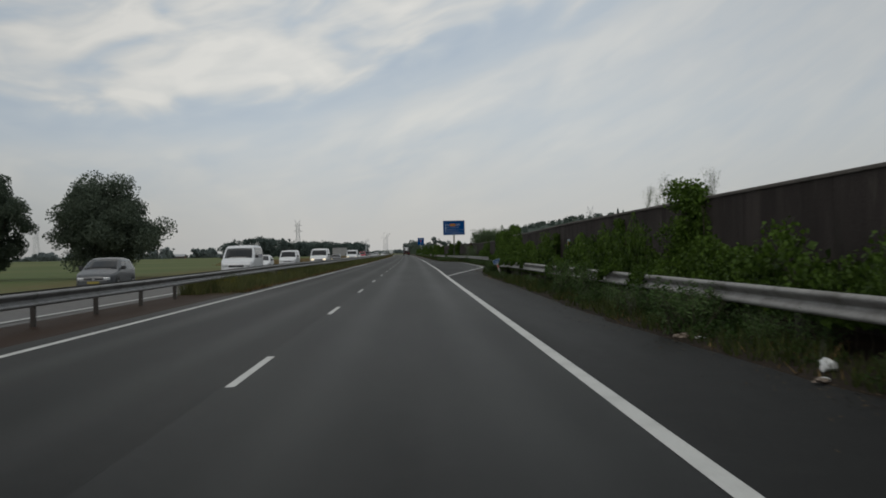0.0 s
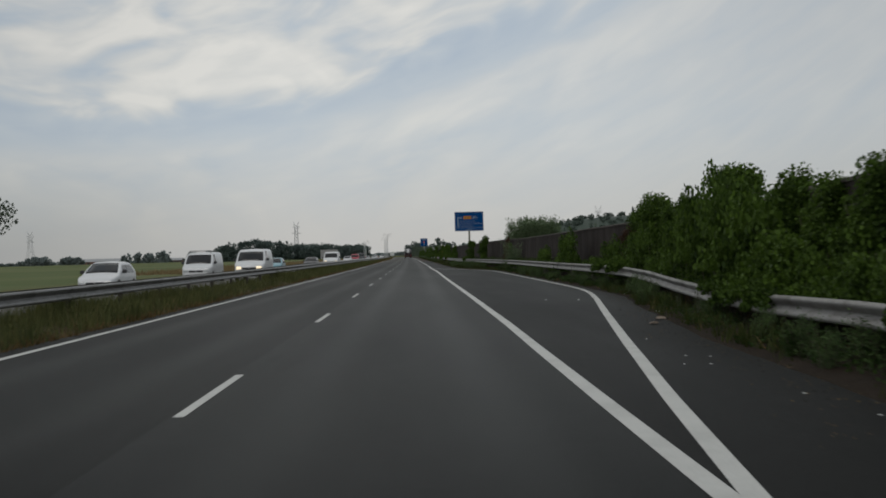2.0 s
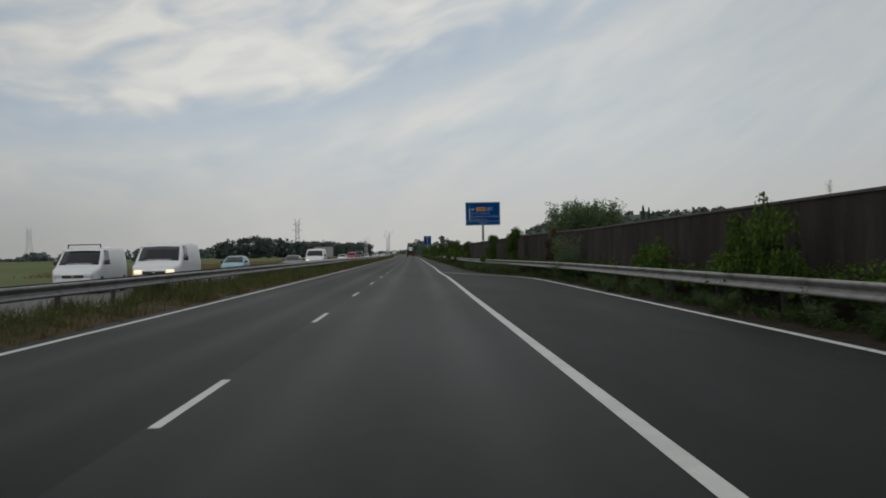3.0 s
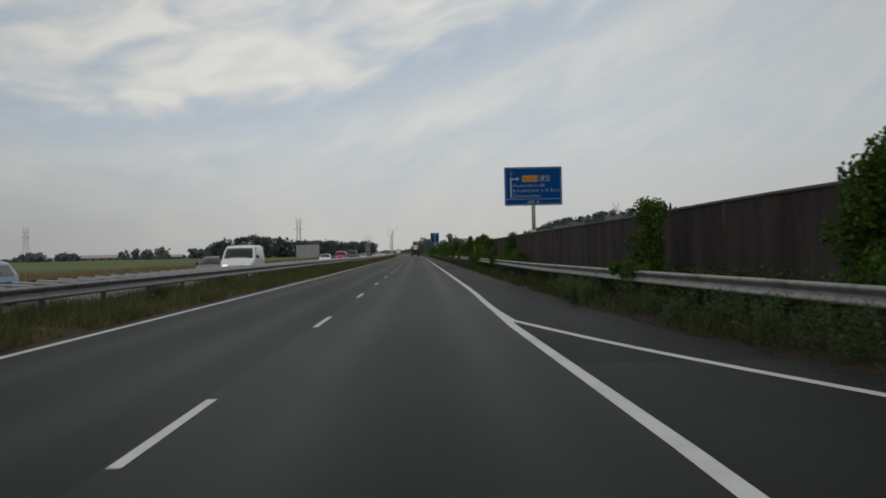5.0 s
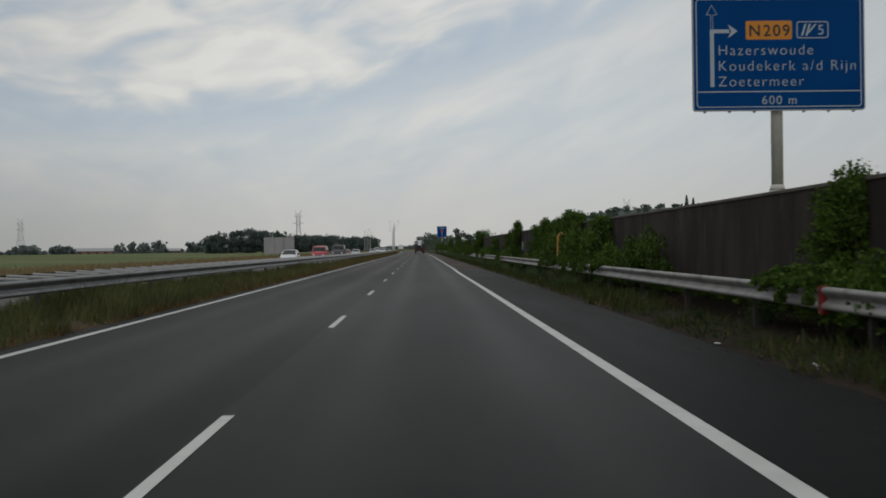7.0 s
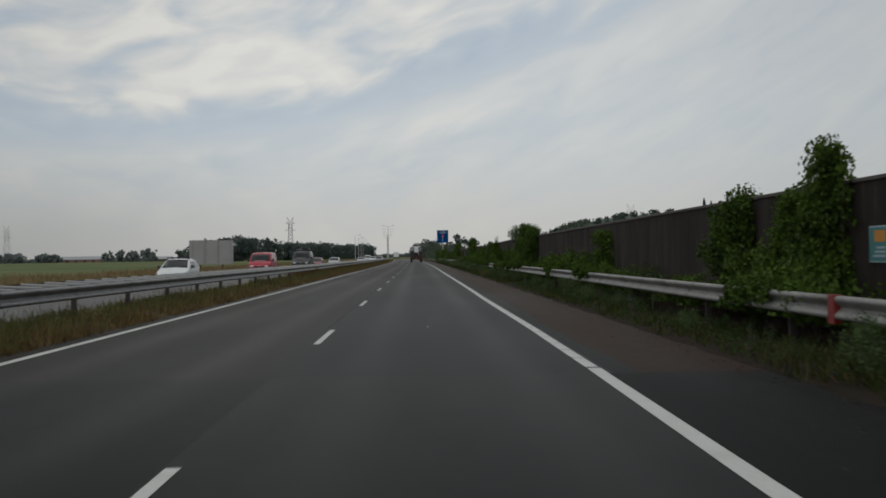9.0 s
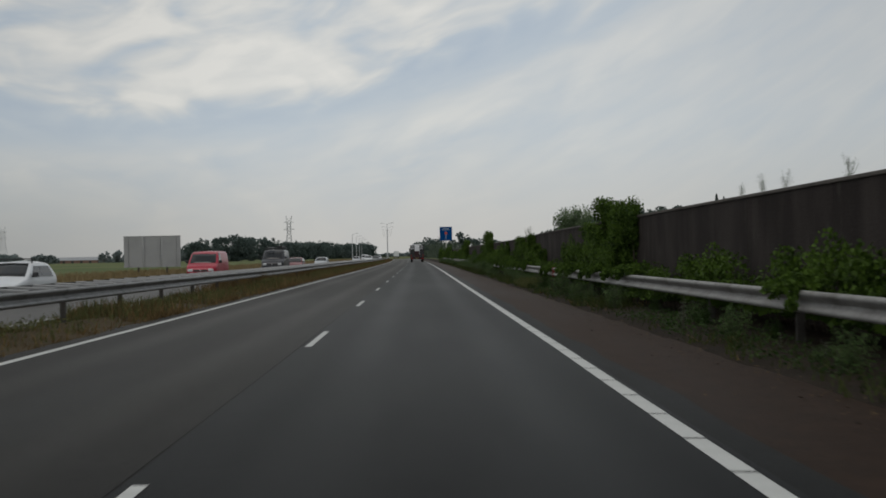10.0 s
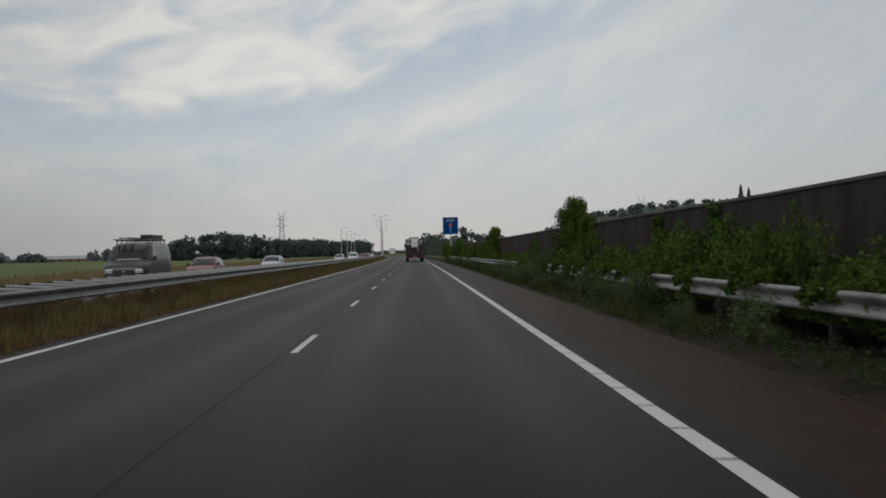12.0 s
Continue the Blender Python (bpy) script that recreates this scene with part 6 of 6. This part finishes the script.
# ---------------------------------------------------------------- masts, pylons, far buildings
def lamp_mast(s, d, h, arms, label):
    t = tagged(new("street_lamp"), label, "street lamp", "lamp masts along the motorway")
    bm = bmesh.new()
    tube(bm, (0, 0, -0.3), (0, 0, h), 0.13, 0.07, 10)
    part("pole", bm, M_LATTICE, t)
    for sx in arms:
        bm = bmesh.new()
        tube(bm, (0, 0, h - 0.1), (sx * 1.6, 0, h + 0.35), 0.045, 0.04, 6)
        a = part("arm", bm, M_LATTICE, t)
        part("lantern", boxed(min(sx * 1.5, sx * 2.3), max(sx * 1.5, sx * 2.3), -0.15, 0.15, h + 0.28, h + 0.42, bevel=0.04), M_ALU, a, "flat grey lantern")
    t.matrix_basis = at(s, d)


for k in range(6):
    lamp_mast(622 + 48 * k, -5.9, 12.4, (1, -1), "tall double-armed lamp mast on the central reserve")
for k in range(4):
    lamp_mast(648 + 50 * k, -19.0, 9.6, (1,), "single-armed lamp mast beside the opposite carriageway")


def pylon(x, y, h, label, turn=0.0, slim=1.0):
    """A lattice pylon: four tapering legs, cross bracing, two crossarms and two earth-wire horns."""
    t = tagged(new("power_pylon"), label, "pylon")
    bm = bmesh.new()
    wide = [(0, h * 0.11 * slim), (h * 0.35, h * 0.062 * slim), (h * 0.62, h * 0.04 * slim), (h * 0.86, h * 0.04 * slim)]
    for (z0, a), (z1, b) in zip(wide, wide[1:]):
        for sx, sy in ((1, 1), (1, -1), (-1, -1), (-1, 1)):
            tube(bm, (sx * a, sy * a, z0), (sx * b, sy * b, z1), 0.22, 0.2, 4)
        for k in range(3):
            f, g = k / 3, (k + 1) / 3
            p, q = a + (b - a) * f, a + (b - a) * g
            zf, zg = z0 + (z1 - z0) * f, z0 + (z1 - z0) * g
            for (ax, ay), (bx, by) in (((1, 1), (1, -1)), ((1, -1), (-1, -1)), ((-1, -1), (-1, 1)), ((-1, 1), (1, 1))):
                tube(bm, (ax * p, ay * p, zf), (bx * q, by * q, zg), 0.13, 0.13, 4)
                tube(bm, (bx * p, by * p, zf), (ax * q, ay * q, zg), 0.13, 0.13, 4)
    part("lattice_tower", bm, M_LATTICE, t)
    for z, reach in ((h * 0.68, h * 0.13), (h * 0.84, h * 0.11)):
        bm = bmesh.new()
        a = h * 0.04
        for sx in (1, -1):
            for sy in (1, -1):
                tube(bm, (sx * a, sy * a, z), (sx * reach, 0, z + 0.3), 0.16, 0.12, 4)
                tube(bm, (sx * a, sy * a, z + h * 0.04), (sx * reach, 0, z + 0.3), 0.14, 0.12, 4)
        part("crossarm", bm, M_LATTICE, t)
    for sx in (1, -1):
        bm = bmesh.new()
        for sy in (1, -1):
            tube(bm, (sx * h * 0.04, sy * h * 0.04, h * 0.86), (sx * h * 0.075, 0, h), 0.18, 0.12, 4)
            tube(bm, (-sx * h * 0.01, sy * h * 0.04, h * 0.86), (sx * h * 0.075, 0, h), 0.14, 0.1, 4)
        part("horn", bm, M_LATTICE, t)
    t.matrix_basis = pose(x, y, -0.9, 0, 0, turn)


pylon(-153, 1436, 49, "grey lattice power pylon rising behind the wood")
pylon(-735, 2110, 66, "pale lattice power pylon far across the fields", 0.0, 1.25)
pylon(284, 1700, 70, "slender lattice pylon above the wooded bank", 20, 0.45)

M_ROOF = worn("grey_roof_sheet", (0.34, 0.35, 0.36), (0.22, 0.22, 0.22), 0.6, scale=0.2, amount=0.5)
M_BRICK = worn("farm_brick", (0.22, 0.13, 0.10), (0.14, 0.09, 0.07), 0.9, scale=0.3)


def barn(x, y, L, D, H, label):
    t = tagged(new("farm_building"), label, "building")
    bm = boxed(-L / 2, L / 2, -D / 2, D / 2, -1.0, H * 0.5)
    part("wall", bm, M_BRICK, t)
    bm = bmesh.new()
    sec = [(-D / 2 - 0.5, H * 0.47), (0, H), (D / 2 + 0.5, H * 0.47), (D / 2 + 0.5, H * 0.5), (0, H + 0.25), (-D / 2 - 0.5, H * 0.5)]
    a = [bm.verts.new((-L / 2 - 0.5, p, z)) for p, z in sec]
    b = [bm.verts.new((L / 2 + 0.5, p, z)) for p, z in sec]
    for k in range(6):
        bm.faces.new((a[k], a[(k + 1) % 6], b[(k + 1) % 6], b[k]))
    bm.faces.new(a)
    bm.faces.new(b[::-1])
    bmesh.ops.recalc_face_normals(bm, faces=bm.faces[:])
    part("roof", bm, M_ROOF, t, "pale grey sheet roof")
    for k in range(6):
        xx = -L / 2 + L * (k + 0.5) / 6
        part("door", boxed(xx - 2, xx + 2, -D / 2 - 0.1, -D / 2 + 0.02, -0.9, H * 0.4), M_TRIM, t, "dark barn door")
    t.matrix_basis = pose(x, y, -0.9)


barn(-560, 1975, 84, 22, 9.5, "long low farm shed with a pale grey roof")
barn(-455, 2080, 30, 16, 8, "farmhouse with a grey roof among trees")


# ---------------------------------------------------------------- small things
def poster(s, z, label):
    t = tagged(new("poster"), label, "poster")
    part("sheet", boxed(-0.02, 0.0, -0.27, 0.27, 0, 0.44), worn("teal_print", (0.05, 0.22, 0.22), (0.03, 0.13, 0.14), 0.5, relief=0), t)
    part("margin", boxed(-0.015, 0.002, -0.29, 0.29, -0.02, 0.46), M_WHITE, t, "white margin")
    part("emblem", boxed(-0.024, -0.02, -0.20, 0.12, 0.25, 0.40), M_ORANGE, t, "orange block")
    bm = bmesh.new()
    for k in range(3):
        box(bm, -0.024, -0.02, -0.2, 0.16 - 0.05 * k, 0.05 + 0.055 * k, 0.08 + 0.055 * k)
    part("lettering", bm, M_WHITE, t, "pale bars of lettering")
    t.matrix_basis = at(s, wall_d(s) - 0.01, z)


poster(40.7, 1.14, "small teal and orange poster fixed to the wall")
poster(238.15, 1.10, "small green poster on the wall beside creeper")


def litter(name, label, s, d, z, size, mat, seed):
    r = np.random.default_rng(seed)
    bm = bmesh.new()
    bmesh.ops.create_icosphere(bm, subdivisions=2, radius=1)
    for v in bm.verts:
        k = 0.55 + 0.75 * r.random()
        v.co = Vector((v.co.x * size[0] * k, v.co.y * size[1] * k, max(-0.3, v.co.z) * size[2] * k))
    tagged(new(name, from_bm(name, bm, mat)), label, "litter").matrix_basis = at(s, d, z + size[2] * 0.25, seed * 40)


M_BAG = worn("thin_plastic", (0.62, 0.63, 0.62), (0.40, 0.40, 0.38), 0.4, scale=8, amount=0.5, relief=0.3)
M_SCRAP = worn("dirty_scrap", (0.22, 0.17, 0.13), (0.10, 0.08, 0.06), 0.8, scale=8)
litter("plastic_bag", "crumpled white plastic bag caught in the verge weeds", 11.6, 5.67, 0.05, (0.085, 0.075, 0.095), M_BAG, 1)
for n_, (s_, d_, sz, m_) in enumerate(((11.0, 5.36, 0.06, M_SCRAP), (11.1, 5.45, 0.05, M_BAG), (15.7, 5.57, 0.07, M_BAG), (16.0, 5.4, 0.09, M_SCRAP), (78.0, 5.18, 0.025, M_BAG), (77.6, 5.93, 0.03, M_BAG), (80.3, 7.62, 0.045, M_BAG),
                                       (171.4, 5.41, 0.06, M_BAG), (187.9, 5.12, 0.03, M_BAG), (181.6, 5.11, 0.03, M_SCRAP), (343.6, 5.24, 0.08, M_BAG), (160, 5.2, 0.05, M_SCRAP), (65.64, 5.02, 0.014, M_BAG), (63.27, 4.95, 0.014, M_BAG), (62.42, 4.72, 0.014, M_BAG), (63.13, 5.19, 0.014, M_BAG), (62.34, 4.98, 0.014, M_BAG), (59.95, 5.09, 0.014, M_BAG), (58.74, 5.19, 0.014, M_BAG), (68.6, 5.78, 0.07, M_SCRAP), (69.7, 6.15, 0.08, M_SCRAP), (71.9, 6.6, 0.03, M_BAG), (48.86, 5.16, 0.05, M_SCRAP), (242.9, 1.63, 0.016, M_BAG))):
    litter("litter", "scrap of pale litter on the asphalt edge" if m_ is M_BAG else "brown dirty scrap on the asphalt edge", s_, d_, 0.02, (sz, sz * 1.4, sz * 0.5), m_, n_ + 3)
M_BAND = worn("red_band", (0.24, 0.022, 0.018), (0.12, 0.015, 0.012), 0.4, scale=6, amount=0.6, relief=0)
bm = bmesh.new()
for a, b in ((0.0, 0.24), (0.24, 0.5)):
    tube(bm, Vector((0.28 * a + 0.03 * (a > 0), a, 0.012)), Vector((0.28 * b + 0.03 * (b < 0.4), b, 0.014)), 0.013, 0.010, 6)
tagged(new("stick", from_bm("stick", bm, M_BAG)), "pale broken stick lying on the asphalt edge", "stick").matrix_basis = at(185.0, 5.29, 0.02)
for s_, wide in ((236.3, 1.0), (285.2, 0.5), (187.1, 0.35)):
    rb = tagged(new("reflector_band", from_bm("reflector_band", boxed(-0.095, 0.01, -0.09, 0.09, -0.01, 0.32, bevel=0.006), M_BAND)), "red reflector band wrapped round the barrier", "reflector")
    rb.matrix_basis = at(s_, 6.2, 0.43, 0, (1, wide, 1))


def call_post():
    """A yellow emergency call pillar: a rounded arch over a solid foot."""
    t = tagged(new("emergency_phone"), "yellow arched emergency call pillar among the bushes", "emergency phone")
    bm = bmesh.new()
    for x in (-0.15, 0.15):
        box(bm, x - 0.035, x + 0.035, -0.06, 0.06, 0.0, 1.42, 0.01)
    pts = [(-0.15 * math.cos(math.pi * k / 8), 1.42 + 0.17 * math.sin(math.pi * k / 8)) for k in range(9)]
    for a, b in zip(pts, pts[1:]):
        tube(bm, (a[0], 0, a[1]), (b[0], 0, b[1]), 0.045, 0.045, 8)
    part("arch", bm, M_YELLOW, t)
    part("foot", boxed(-0.18, 0.18, -0.08, 0.08, -0.05, 0.75, bevel=0.02), M_YELLOW, t)
    part("speaker_panel", boxed(-0.10, 0.10, -0.03, 0.03, 0.85, 1.25, bevel=0.01), M_TRIM, t, "dark speaker panel")
    t.matrix_basis = at(213.0, 6.52, 0.0, 0, (1.1, 1.1, 1.08))


call_post()
